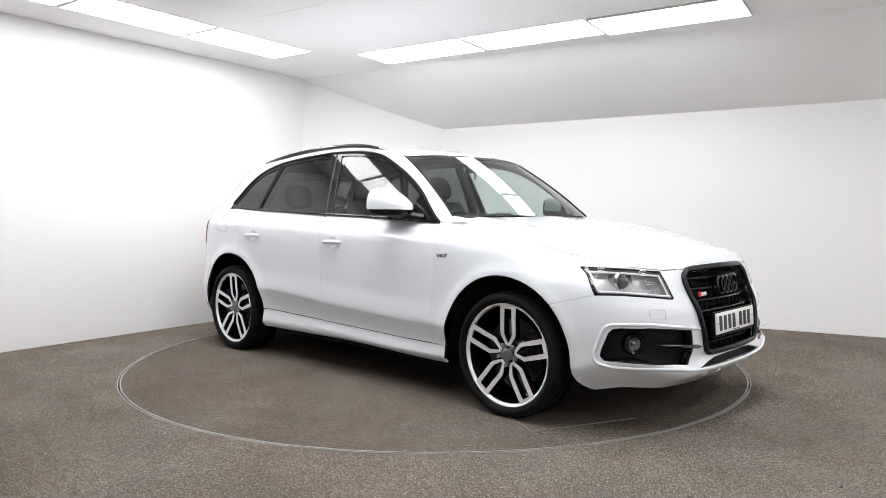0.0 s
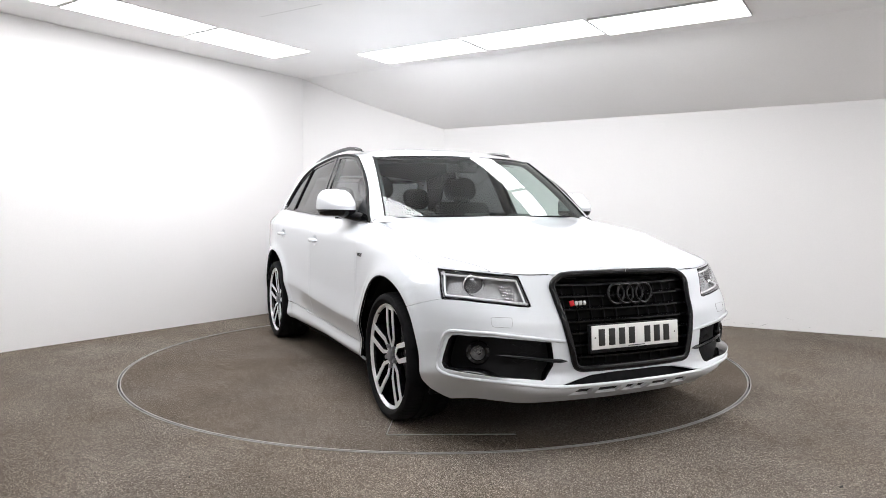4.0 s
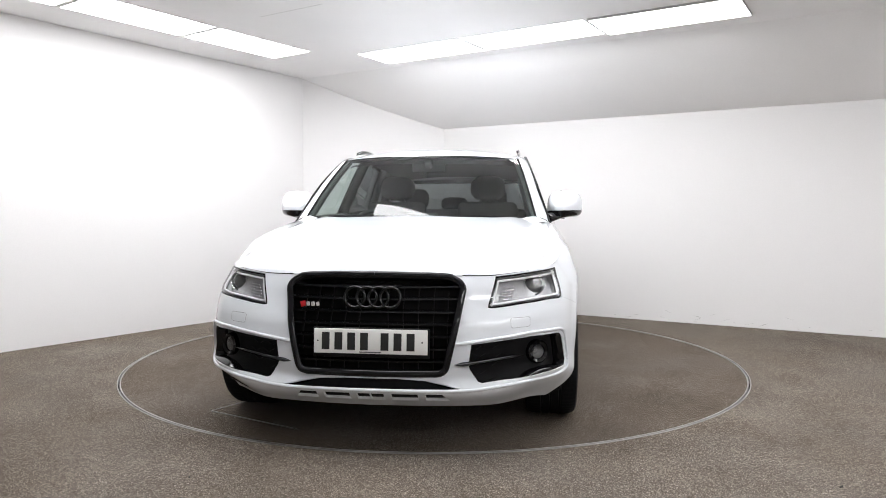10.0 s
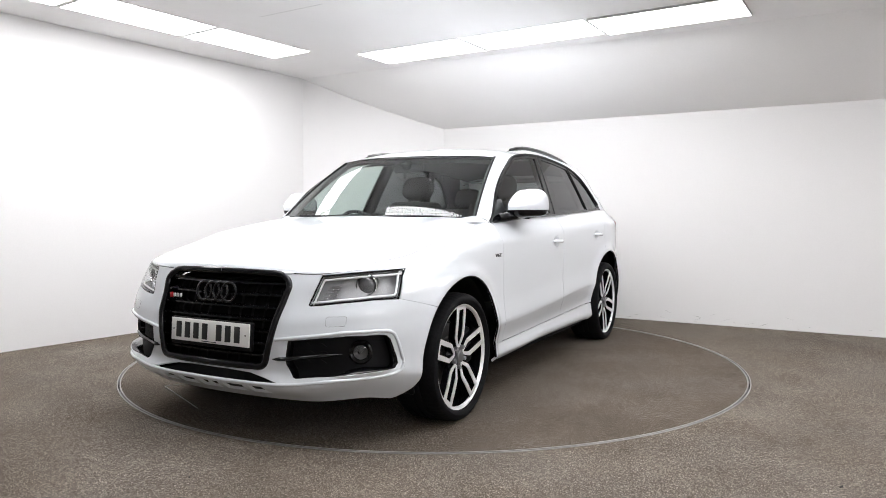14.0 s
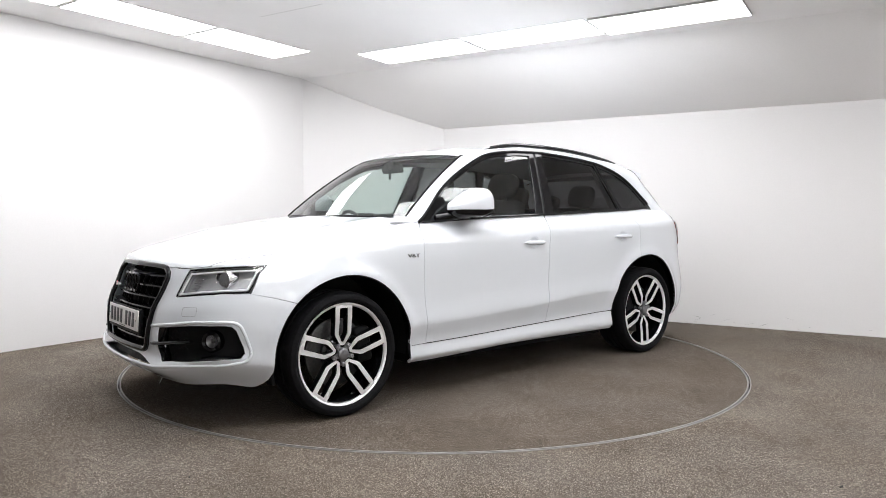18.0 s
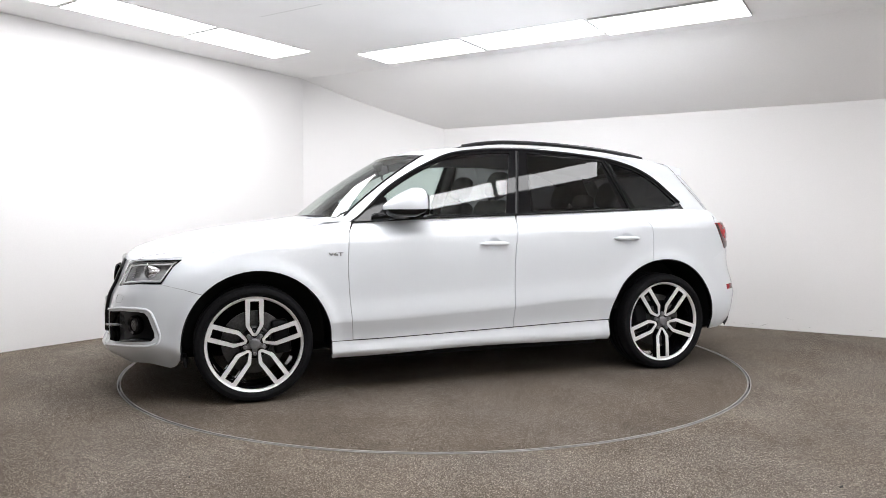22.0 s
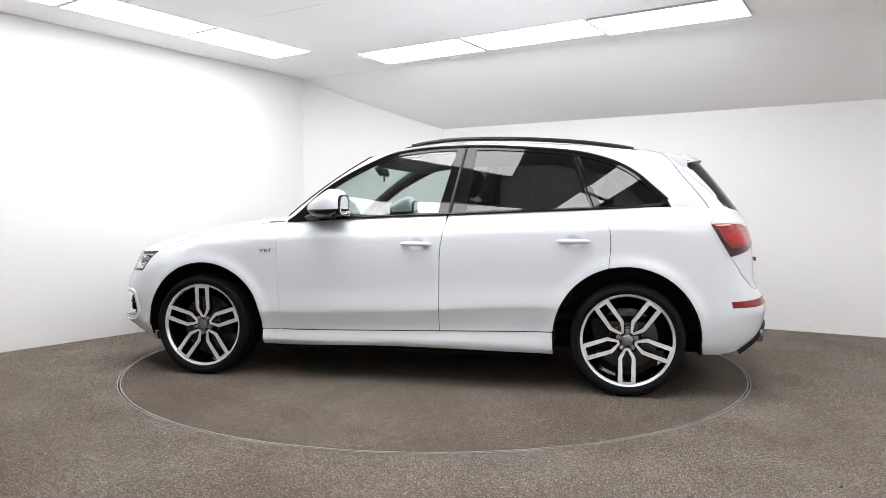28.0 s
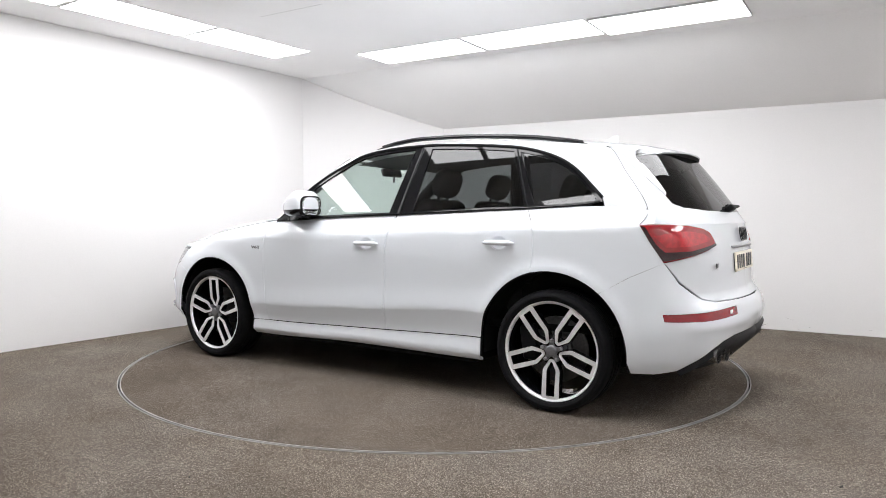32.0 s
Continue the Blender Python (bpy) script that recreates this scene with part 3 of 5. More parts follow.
def cut(name, mat, parent, label="", whole=False, **kw):
    """A body piece: on both sides of the car as two parts, or, if whole, one part across the middle."""
    surface, outline = kw.pop("surface"), kw.pop("outline")
    pos, faces, nor = patch(surface, outline, **kw)
    if whole:
        pos, faces, nor = both(pos, faces, nor)
        return [link(name, pos, faces, mat, parent, True, label, nor)]
    m = np.array([1, -1, 1])
    p2 = parent if not isinstance(parent, (list, tuple)) else parent[1]
    p1 = parent if not isinstance(parent, (list, tuple)) else parent[0]
    left = link(name, pos, faces, mat, p1, True, label, nor)
    right = link(name, pos * m, [tuple(reversed(f)) for f in faces], mat, p2, True, label, nor * m)
    return [left, right]


def strip(name, rows, mat, parent, label="", whole=False, single=False, closed=False, thick=0.0):
    """A smooth sheet through rows of points (each the same length); a copy is mirrored to the other side unless single."""
    r = np.asarray(rows, float)
    a, b = r.shape[:2]
    pos = r.reshape(-1, 3)
    faces = []
    for i in range(a - 1):
        for j in range(b if closed else b - 1):
            k = (j + 1) % b
            faces.append((i * b + j, i * b + k, (i + 1) * b + k, (i + 1) * b + j))
    # turn outwards
    f = faces[len(faces) // 2]
    nrm = np.cross(pos[f[1]] - pos[f[0]], pos[f[3]] - pos[f[0]])
    if not closed and np.dot(nrm, pos[f[0]] - np.array([0, 0, 0.7])) < 0:
        faces = [tuple(reversed(q)) for q in faces]
    if thick:
        me = bpy.data.meshes.new("t")
        me.from_pydata([tuple(q) for q in pos], [], faces)
        nr = np.array([tuple(n.vector) for n in me.vertex_normals])
        bpy.data.meshes.remove(me)
        n = len(pos)
        inner = pos - nr * thick
        cnt = {(q[i], q[(i + 1) % 4]) for q in faces for i in range(4)}
        border = [e for e in cnt if (e[1], e[0]) not in cnt]
        faces = faces + [tuple(n + v for v in reversed(q)) for q in faces] + [(e[1], e[0], n + e[0], n + e[1]) for e in border]
        pos = np.concatenate([pos, inner])
    m = np.array([1, -1, 1])
    if whole:
        k = len(pos)
        faces = faces + [tuple(k + v for v in reversed(q)) for q in faces]
        pos = np.concatenate([pos, pos * m])
    obs = [link(name, pos, faces, mat, parent if not isinstance(parent, (list, tuple)) else parent[0], True, label)]
    if not whole and not single:
        obs.append(link(name, pos * m, [tuple(reversed(q)) for q in faces], mat,
                        parent if not isinstance(parent, (list, tuple)) else parent[1], True, label))
    for o in obs:
        o.data.set_sharp_from_angle(angle=radians(50))
    return obs


def tube_rows(path, r, n=8, squash=1.0, up=(0, 0, 1), taper=False):
    """Rings of points round a path, for strip(closed=True)."""
    p = np.asarray(path, float)
    t = np.gradient(p, axis=0)
    t /= np.linalg.norm(t, axis=1)[:, None] + 1e-12
    side = np.cross(t, np.array(up, float))
    side /= np.linalg.norm(side, axis=1)[:, None] + 1e-12
    top = np.cross(side, t)
    rows = []
    for i in range(len(p)):
        rr = r if not taper else r * min(1.0, 0.12 + 6.0 * min(i, len(p) - 1 - i) / len(p))
        rows.append([p[i] + rr * (math.cos(a) * side[i] + squash * math.sin(a) * top[i]) for a in np.linspace(0, 2 * math.pi, n, endpoint=False)])
    return rows


def tube(name, path, r, mat, parent, n=8, squash=1.0, up=(0, 0, 1), label="", single=False, whole=False, taper=False):
    return strip(name, tube_rows(path, r, n, squash, up, taper), mat, parent, label, whole=whole, single=single, closed=True)


def circle_arc(c, a0, a1, n=14):
    return [(c[0] + c[2] * math.cos(radians(a)), c[1] + c[2] * math.sin(radians(a))) for a in np.linspace(a0, a1, n)]


# ---------- the car: body panels ----------
car = tagged(new("car"), "white five-door family SUV with black trim, parked on the turntable", "car")
GAP_F = pchip([0.24, 0.447, 0.591, 0.771, 0.915, 1.004, 1.047], [0.819, 0.835, 0.848, 0.857, 0.853, 0.838, 0.806])
GAP_M = pchip([0.268, 0.844, 0.952, 1.092], [-0.246, -0.251, -0.265, -0.293])
GAP_R = pchip([0.60, 0.79, 0.917, 1.007, 1.061, 1.122], [-1.28, -1.296, -1.305, -1.297, -1.267, -1.212])
GAP = 0.0033


def upright(gap, z0, z1, n=12):
    return [X(float(gap(z)), z) for z in np.linspace(z0, z1, n)]


def level(k, x0, x1, n=12, dz=0.0):
    """Points of feature line k between two x."""
    out = []
    for x in np.linspace(x0, x1, n):
        s = float(np.interp(-x, -fine[:, 0], S_))
        for _ in range(5):
            z = float(LZ[k](s)) + dz
            s = side_s(x, z)
        out.append((s, z))
    return out


def arch(c, a0, a1, n=20):
    return [X(x, z) for x, z in circle_arc(c, a0, a1, n)]


top_f = level(-1, 0.806, 0.806, 1)[0][1]
top_m = level(-1, -0.293, -0.293, 1)[0][1]
top_r = level(-1, -1.212, -1.212, 1)[0][1]
sill_f, sill_m, sill_r = (level(2, x, x, 1)[0][1] for x in (0.82, -0.247, -0.955))

def oval(x, z, rx, rz, n=20):
    return [X(x + rx * math.cos(a), z + rz * math.sin(a)) for a in np.linspace(0, 2 * math.pi, n, endpoint=False)]


BOWLS = [oval(-0.100, 0.907, 0.054, 0.039), oval(-1.085, 0.933, 0.054, 0.039)]
def crease(x0, x1):
    return [level(k, x0, x1, 40, dz) for k, dz in ((3, 0.0), (4, 0.0), (3, -0.02), (4, 0.02))]


front_door = cut("front_door", M_PAINT, car, surface=skin, gap=GAP, holes=[BOWLS[0]], creases=crease(0.84, -0.26),
                 outline=upright(GAP_F, sill_f, top_f) + level(-1, 0.80, -0.285, 16)[1:] + upright(GAP_M, top_m, sill_m)[1:]
                 + level(2, -0.24, 0.815, 16)[:-1])
rear_door = cut("rear_door", M_PAINT, car, surface=skin, gap=GAP, holes=[BOWLS[1]], creases=crease(-0.24, -1.05),
                outline=upright(GAP_M, sill_m, top_m) + level(-1, -0.30, -1.205, 16)[1:] + upright(GAP_R, top_r, 0.775)[1:]
                + arch(ARCH_R, 77, 4) + level(2, -0.955, -0.255, 10)[:-1])
arch_top = math.degrees(math.asin((0.640 - ARCH_F[1]) / ARCH_F[2]))
front_wing = cut("front_wing", M_PAINT, car, surface=skin, gap=0.0009, creases=crease(1.0, 0.83),
                 outline=level(-1, 1.797, 0.815, 26) + upright(GAP_F, top_f, sill_f)[1:] + level(2, 0.83, 0.962, 4)
                 + arch(ARCH_F, 178, arch_top) + [X(1.80, 0.671), X(1.905, 0.696), X(1.845, 0.794), X(1.800, 0.831)])
sill = cut("side_skirt", M_PAINT, car, surface=skin, gap=0.001,
           outline=level(2, 0.958, -0.958, 30, -0.003) + level(0, -0.965, 0.955, 30))
rear_quarter = cut("rear_quarter", M_PAINT, car, surface=skin, gap=0.0009,
                   outline=upright(GAP_R, 0.775, top_r) + level(-1, -1.22, -1.885, 16, 0.0016)[1:] + [X(-1.900, 1.085), X(-1.876, 1.043)]
                   + [X(-1.935, 0.945), X(-1.998, 0.845)] + [X(-1.84, 0.770)] + arch(ARCH_R, 131, 77)[:-1])

# the nose
HL_OUT = [X(1.800, 0.832), X(1.845, 0.795), X(1.912, 0.700)]
HL_LOW = [Fy(0.79, 0.697), Fy(0.68, 0.685), Fy(0.58, 0.672)]
HL_IN = [Fy(0.535, 0.668), Fy(0.522, 0.672), Fy(0.524, 0.688), Fy(0.550, 0.790)]
S_HL = (Fy(0.555, 0.81)[0], X(1.80, 0.832)[0])


def lamp_top(s):
    """The height of the headlight's upper edge, which falls away from the bonnet towards the wing."""
    k = (s - S_HL[0]) / (S_HL[1] - S_HL[0])
    return float(LZ[-1](s)) - 0.004 - 0.010 * max(0.0, k) ** 1.4


HL_TOP = [(s, lamp_top(s)) for s in np.linspace(S_HL[0], S_HL[1], 16)]
S_HLIN = HL_TOP[0][0]
lead = [(s, float(LZ[-1](s))) for s in np.linspace(S_HLIN, Fy(0.362, 0.815)[0], 8)]
GRILLE = [Fy(0.398, 0.783), Fy(0.413, 0.757), Fy(0.409, 0.728), Fy(0.345, 0.405), Fy(0.332, 0.385), Fy(0.305, 0.376), Fy(0.15, 0.3745), (0.0, 0.374)]
low_edge = [(s, float(LZ[0](s))) for s in np.linspace(0, X(1.872, 0.21)[0], 24)]
FOG = [Fy(0.452, 0.510), Fy(0.60, 0.528), Fy(0.72, 0.540), X(2.03, 0.542), X(2.000, 0.537), X(1.982, 0.518), X(1.950, 0.430), X(1.947, 0.402),
       X(1.966, 0.380), Fy(0.77, 0.368), Fy(0.60, 0.354), Fy(0.50, 0.340), Fy(0.482, 0.346), Fy(0.446, 0.40), Fy(0.440, 0.42)]
INTAKE = [(0.0, 0.354), Fy(0.12, 0.354), Fy(0.246, 0.349), Fy(0.33, 0.335), Fy(0.412, 0.316), Fy(0.30, 0.3135), (0.0, 0.313)]
SLOTS = [[Fy(a, 0.252), Fy(b, 0.252), Fy(b - c, 0.290), Fy(a, 0.290)] for a, b, c in ((0.0016, 0.062, 0), (0.095, 0.215, 0.0), (0.250, 0.355, 0.03))]
front_bumper = cut("front_bumper", M_PAINT, car, whole=True, surface=skin, gap=0.0009, holes=[FOG] + SLOTS, step=0.026, edge=0.014,
                   outline=low_edge + [X(1.850, 0.212), X(1.832, 0.228), X(1.819, 0.254), X(1.812, 0.30), X(1.812, 0.34)] + arch(ARCH_F, 4, arch_top - 0.2) + [X(1.80, 0.671), X(1.905, 0.696)]
                   + HL_LOW + HL_IN + lead + GRILLE + INTAKE)

# raised crease over and round the lamp opening
ridge = [Fy(y, z) for y, z in ((0.385, 0.512), (0.50, 0.527), (0.62, 0.543), (0.72, 0.556))] + [
    X(2.015, 0.559), X(1.982, 0.553), X(1.959, 0.532), X(1.925, 0.438), X(1.919, 0.398), X(1.936, 0.368), X(2.00, 0.350)] + [
    Fy(y, z) for y, z in ((0.70, 0.340), (0.60, 0.329), (0.50, 0.315), (0.42, 0.309), (0.30, 0.307), (0.0, 0.307))]
rp = skin(np.array(spline_through(ridge, 90)))
tube("bumper_crease", rp + 0.001 * (rp - np.array([1.2, 0, 0.45])), 0.0085, M_PAINT, car, squash=1.0)

# bonnet
def skin_lip(y):
    s0 = Fy(y, 0.812)[0]
    return skin(np.array([(s0, float(LZ[-1](s0)))]))[0] + np.array([-0.005, 0.0, 0.001])


lip_y = np.concatenate([-np.linspace(0.40, 0.0, 20), np.linspace(0.0, 0.40, 20)[1:]])
rows = []
vs = np.linspace(0.0, 1.0, 60) ** 1.7
for w in np.linspace(0, 1, 34):
    rows.append(bonnet_sheet(vs, np.full(60, w * 0.9965)))
rows.append(rows[-1] - np.array([0.0, 0.004, 0.014]))
hood = strip("bonnet", rows, M_PAINT, car, whole=True)
lip = np.array([skin_lip(abs(y)) * np.array([1, 1 if y >= 0 else -1, 1]) for y in lip_y])
tube("bonnet_edge", lip, 0.0085, M_PAINT, car, n=10, single=True, squash=1.0)

# cabin: windscreen, roof, side frames, windows
def screen(uv):
    a, b = uv[:, 0], uv[:, 1]
    lo = np.stack([1.050 - 0.205 * a * a, 0.745 * a, 1.070 + 0.012 * a * a], 1)
    hi = np.stack([0.432 - 0.142 * a * a, 0.622 * a, 1.504 - 0.016 * a * a], 1)
    p = lo + (hi - lo) * b[:, None]
    return p + np.array([0.55, 0.0, 0.83]) * (0.075 * b * (1 - b))[:, None]


def roof_z(x, y):
    mid = ROOF_MID(-np.asarray(x, float))
    return mid - 0.058 * np.abs(np.asarray(y, float) / 0.63) ** 2.4


ROOF_MID = pchip([-0.435, -0.28, 0.0, 0.30, 0.70, 1.10, 1.50, 1.75], [1.504, 1.547, 1.590, 1.610, 1.612, 1.592, 1.552, 1.512])
WIN = [(0.816, 1.046), (0.763, 1.083), (0.692, 1.149), (0.586, 1.249), (0.441, 1.347), (0.256, 1.443), (0.106, 1.502), (-0.120, 1.533),
       (-0.310, 1.542), (-0.500, 1.543), (-0.803, 1.525), (-1.068, 1.498), (-1.237, 1.460), (-1.366, 1.411), (-1.473, 1.342),
       (-1.577, 1.247), (-1.642, 1.187)]
win_c = spline_through(WIN, 120)
BELT = pchip([-0.816, -0.615, -0.249, 0.299, 0.778, 1.247, 1.604, 1.641], [1.046, 1.056, 1.076, 1.095, 1.115, 1.132, 1.157, 1.170])


def side_glass(uv):
    return np.stack([uv[:, 0], glass_side(uv[:, 0], uv[:, 1]), uv[:, 1]], 1)


def win_in(x, w=0.026):
    x = np.asarray(x, float)
    z = np.interp(-x, -win_c[:, 0], win_c[:, 1])
    z2 = np.interp(-x + 0.02, -win_c[:, 0], win_c[:, 1])
    return z - w * np.sqrt(1 + ((z2 - z) / 0.02) ** 2)


def lower(x, up=0.014):
    return float(BELT(-x)) + up


def run_top(x0, x1, n=24):
    return [(x, float(win_in(x))) for x in np.linspace(x0, x1, n)]


def run_low(x0, x1, n=14):
    return [(x, lower(x)) for x in np.linspace(x0, x1, n)]


G_FRONT = run_top(0.600, -0.318) + [(-0.221, lower(-0.221))] + run_low(-0.20, 0.610)
G_REAR = [(-0.404, lower(-0.404))] + run_top(-0.446, -1.046) + [(-1.186, lower(-1.186))] + run_low(-1.17, -0.42)
G_QUART = [(-1.246, lower(-1.246))] + run_top(-1.090, -1.590) + [(-1.605, 1.190)] + run_low(-1.598, -1.262)
dlo = [tuple(p) for p in win_c] + [(x, float(BELT(-x)) - 0.006) for x in np.linspace(-1.64, 0.80, 40)]
frames = cut("window_surround", M_BLACK, car, "gloss black window surround", surface=side_glass, outline=dlo, holes=[G_FRONT, G_REAR, G_QUART],
             gap=0.0, lift=0.004, thick=0.012, step=0.04)
cut("front_side_window", M_CLEAR, car, "lightly tinted clear glass", surface=side_glass, outline=G_FRONT, gap=-0.004, thick=0.0, lift=-0.003, step=0.05)
cut("rear_side_window", M_PRIVACY, car, "dark privacy glass", surface=side_glass, outline=G_REAR, gap=-0.004, thick=0.0, lift=-0.003, step=0.05)
cut("quarter_window", M_PRIVACY, car, "dark privacy glass", surface=side_glass, outline=G_QUART, gap=-0.004, thick=0.0, lift=-0.003, step=0.05)
belt_path = np.array([(x, float(glass_side(x, BELT(-x))) + 0.010, float(BELT(-x)) + 0.002) for x in np.linspace(0.80, -1.63, 60)])
tube("belt_trim", belt_path, 0.009, M_BLACK, car, squash=0.9, label="black strip along the window sills")
cap_path = np.array([(p[0], float(glass_side(p[0], p[1])) + 0.004, p[1]) for p in win_c])
tube("window_seal", cap_path, 0.010, M_MATT, car, label="black rubber window seal")
for x0, z0, x1, z1 in ((-0.305, 1.100, -0.380, 1.528), (-1.205, 1.132, -1.066, 1.490)):
    path = np.array([(x0 + (x1 - x0) * k, float(glass_side(x0 + (x1 - x0) * k, z0 + (z1 - z0) * k)) + 0.005, z0 + (z1 - z0) * k) for k in np.linspace(0, 1, 14)])
    tube("door_frame_seal", path, 0.0045, M_MATT, car)

# white frame between the windows and the roof, down the front pillar and the rear quarter
O_ = np.array([(0.816, 1.046), (0.692, 1.149), (0.441, 1.347), (0.190, 1.470), (-0.120, 1.533), (-0.500, 1.543), (-0.900, 1.517), (-1.237, 1.460),
               (-1.473, 1.342), (-1.610, 1.217), (-1.642, 1.187)])
o_full = spline_through(O_, 70)
outer = np.stack([o_full[:, 0], glass_side(o_full[:, 0], o_full[:, 1]) + 0.003, o_full[:, 1]], 1)
tail_top = np.array([skin(np.array([q]))[0] for q in level(-1, -1.645, -1.888, 16)])
tail_top[0] = outer[-1]
outer = np.concatenate([outer, tail_top[1:]])
e0 = screen(np.array([(1.0, b) for b in np.linspace(0.0, 1.0, 16)])) + np.array([-0.004, 0.004, 0])
re_x = np.linspace(0.22, -1.58, 26)
re_y = 0.628 - 0.030 * ((re_x + 0.5) / 1.1) ** 2 * (re_x < -0.5)
e1 = np.stack([re_x, re_y, roof_z(re_x, re_y) + 0.001], 1)
DSH = [(-1.648, 0.640, 1.452), (-1.735, 0.690, 1.335), (-1.815, 0.728, 1.235), (-1.868, 0.757, 1.160), (-1.888, 0.775, 1.115)]
e2 = spline_through([tuple(e1[-1])] + DSH, 20)[1:]
inner_all = np.concatenate([e0, e1, e2])
t_in = np.concatenate([np.linspace(0, 0.235, 16), np.linspace(0.25, 0.66, 26), np.linspace(0.68, 1.0, 19)])
t_out = np.linspace(0, 1, len(outer))
u = np.linspace(0, 1, 110)
oc = np.stack([np.interp(u, t_out, outer[:, k]) for k in range(3)], 1)
ic = np.stack([np.interp(u, t_in, inner_all[:, k]) for k in range(3)], 1)
rows = []
for k in np.linspace(0, 1, 8):
    bulge = 4 * k * (1 - k)
    mid = oc + (ic - oc) * k
    out_dir = np.stack([np.where(u < 0.3, 0.25, 0.0), np.full(110, 0.75), np.full(110, 0.55)], 1)
    wdt = np.linalg.norm(ic - oc, axis=1)[:, None]
    rows.append(mid + out_dir * bulge * 0.11 * wdt)
strip("side_frame", rows, M_PAINT, car, "white pillar and roof frame")
shrink = np.stack([np.where(u > 0.62, 0.005, np.where(u < 0.25, -0.015, 0.0)), np.full(110, -0.011), np.full(110, -0.008)], 1)
strip("pillar_trim", [r + shrink for r in rows], M_DASH, car, "dark grey inner pillar trim")

# roof
rows, under = [], []
for a in np.linspace(0, 1, 16):
    xs = np.linspace(0.432 - 0.142 * a * a, -1.66, 48)
    ymax = 0.628 - 0.030 * ((xs + 0.5) / 1.1) ** 2 * (xs < -0.5)
    ys = a * ymax
    rows.append(np.stack([xs, ys, roof_z(xs, ys)], 1))
    under.append(np.stack([xs - 0.05, ys * 0.99, roof_z(xs, ys) - 0.05], 1))
strip("roof", rows, M_PAINT, car, whole=True)
strip("roof_lining", [r for r in under], M_HEADLINE, car, "grey roof lining", whole=True)

ws = screen(np.array([(a, b) for a in np.linspace(0, 1, 20) for b in np.linspace(0, 1, 20)])).reshape(20, 20, 3)
windscreen = strip("windscreen", ws, M_CLEAR, car, "lightly tinted windscreen glass", whole=True)
edge = np.concatenate([screen(np.array([(1.0, b) for b in np.linspace(0.0, 1.0, 24)]))])
tube("windscreen_seal", edge + np.array([0.002, 0.0, 0.001]), 0.006, M_MATT, car)
top_edge = screen(np.array([(a, 1.0) for a in np.linspace(-1, 1, 30)]))
tube("windscreen_band", top_edge + np.array([0.004, 0, -0.016]), 0.006, M_MATT, car, single=True)
cb = bonnet(np.stack([np.full(24, S_BONNET), np.linspace(0, 0.985, 24)], 1))
cw = screen(np.array([(a, 0.012) for a in np.linspace(0, 0.99, 24)]))
strip("cowl", [cb - [0, 0, 0.022], (cb + cw) / 2 - [0, 0, 0.035], cw - [0, 0, 0.004]], M_MATT, car, "black plastic cowl", whole=True)

# white corner of the wing at the foot of the front pillar
c0 = bonnet_sheet(np.full(10, 0.965), np.linspace(0.76, 0.999, 10)) + np.array([0, 0, 0.0006])
c1 = bonnet(np.stack([np.full(10, S_BONNET), np.linspace(0.76, 1.0, 10)], 1))
foot = np.array([screen(np.array([(0.86, 0.0)]))[0] - np.array([0, 0, 0.012]), screen(np.array([(1.0, 0.02)]))[0], (0.816, 0.826, 1.050)])
c2 = np.stack([np.interp(np.linspace(0, 2, 10), [0, 1, 2], foot[:, k]) for k in range(3)], 1)
strip("wing_corner", [c0, c1 + [-0.003, 0, 0.0008], (c1 + c2) / 2 + [0, 0, 0.001], c2], M_PAINT, car)

# tailgate, upper part
XS_T = pchip([1.03, 1.10, 1.16, 1.24, 1.34, 1.45], [-1.880, -1.890, -1.868, -1.812, -1.732, -1.648])
XR_T = pchip([1.03, 1.12, 1.37, 1.46], [-2.192, -2.135, -1.955, -1.880])
YW_T = pchip([1.03, 1.075, 1.115, 1.16, 1.235, 1.335, 1.452], [0.858, 0.826, 0.780, 0.758, 0.729, 0.691, 0.641])


def tail(uv):
    t, z = uv[:, 0], uv[:, 1]
    return np.stack([XR_T(z) + (XS_T(z) - XR_T(z)) * np.abs(t) ** 4.2, YW_T(z) * t, z], 1)


R_GLASS = [(0.0, 1.440), (0.45, 1.440), (0.90, 1.440), (0.895, 1.37), (0.88, 1.26), (0.875, 1.19), (0.862, 1.157), (0.80, 1.136), (0.6, 1.122), (0.3, 1.117), (0.0, 1.115)]
cut("tailgate_frame", M_PAINT, car, "white upper tailgate frame", whole=True, surface=tail, gap=GAP, centre=(-1.2, 0, 1.1), step=0.04, edge=0.02,
    outline=[(0.0, 1.0424), (1.0, 1.0424), (1.0, 1.12), (1.0, 1.24), (1.0, 1.34), (1.0, 1.44)] + R_GLASS[2:])
cut("side_deflector", M_PAINT, car, "white strip beside the rear window", surface=tail, gap=0.0, thick=0.006, lift=0.004, centre=(-1.2, 0, 1.1), step=0.03,
    outline=[(0.962, 1.388), (0.885, 1.375), (0.868, 1.28), (0.864, 1.215), (0.876, 1.200), (0.905, 1.26)])
cut("corner_backing", M_PAINT, car, surface=skin, gap=0.0, thick=0.0, lift=-0.007, outline=[X(-1.84, 1.02), X(-1.84, 1.128), X(-1.935, 1.124), X(-1.945, 1.02)])
cut("rear_window", M_PRIVACY, car, "dark tinted rear window", whole=True, surface=tail, gap=-0.006, thick=0.0, lift=-0.001, centre=(-1.2, 0, 1.1), step=0.05,
    outline=R_GLASS)
LAMP_TOP = [X(-1.876, 1.040), Ry(0.80, 1.042), Ry(0.70, 1.038), Ry(0.60, 1.022), Ry(0.54, 0.998)]
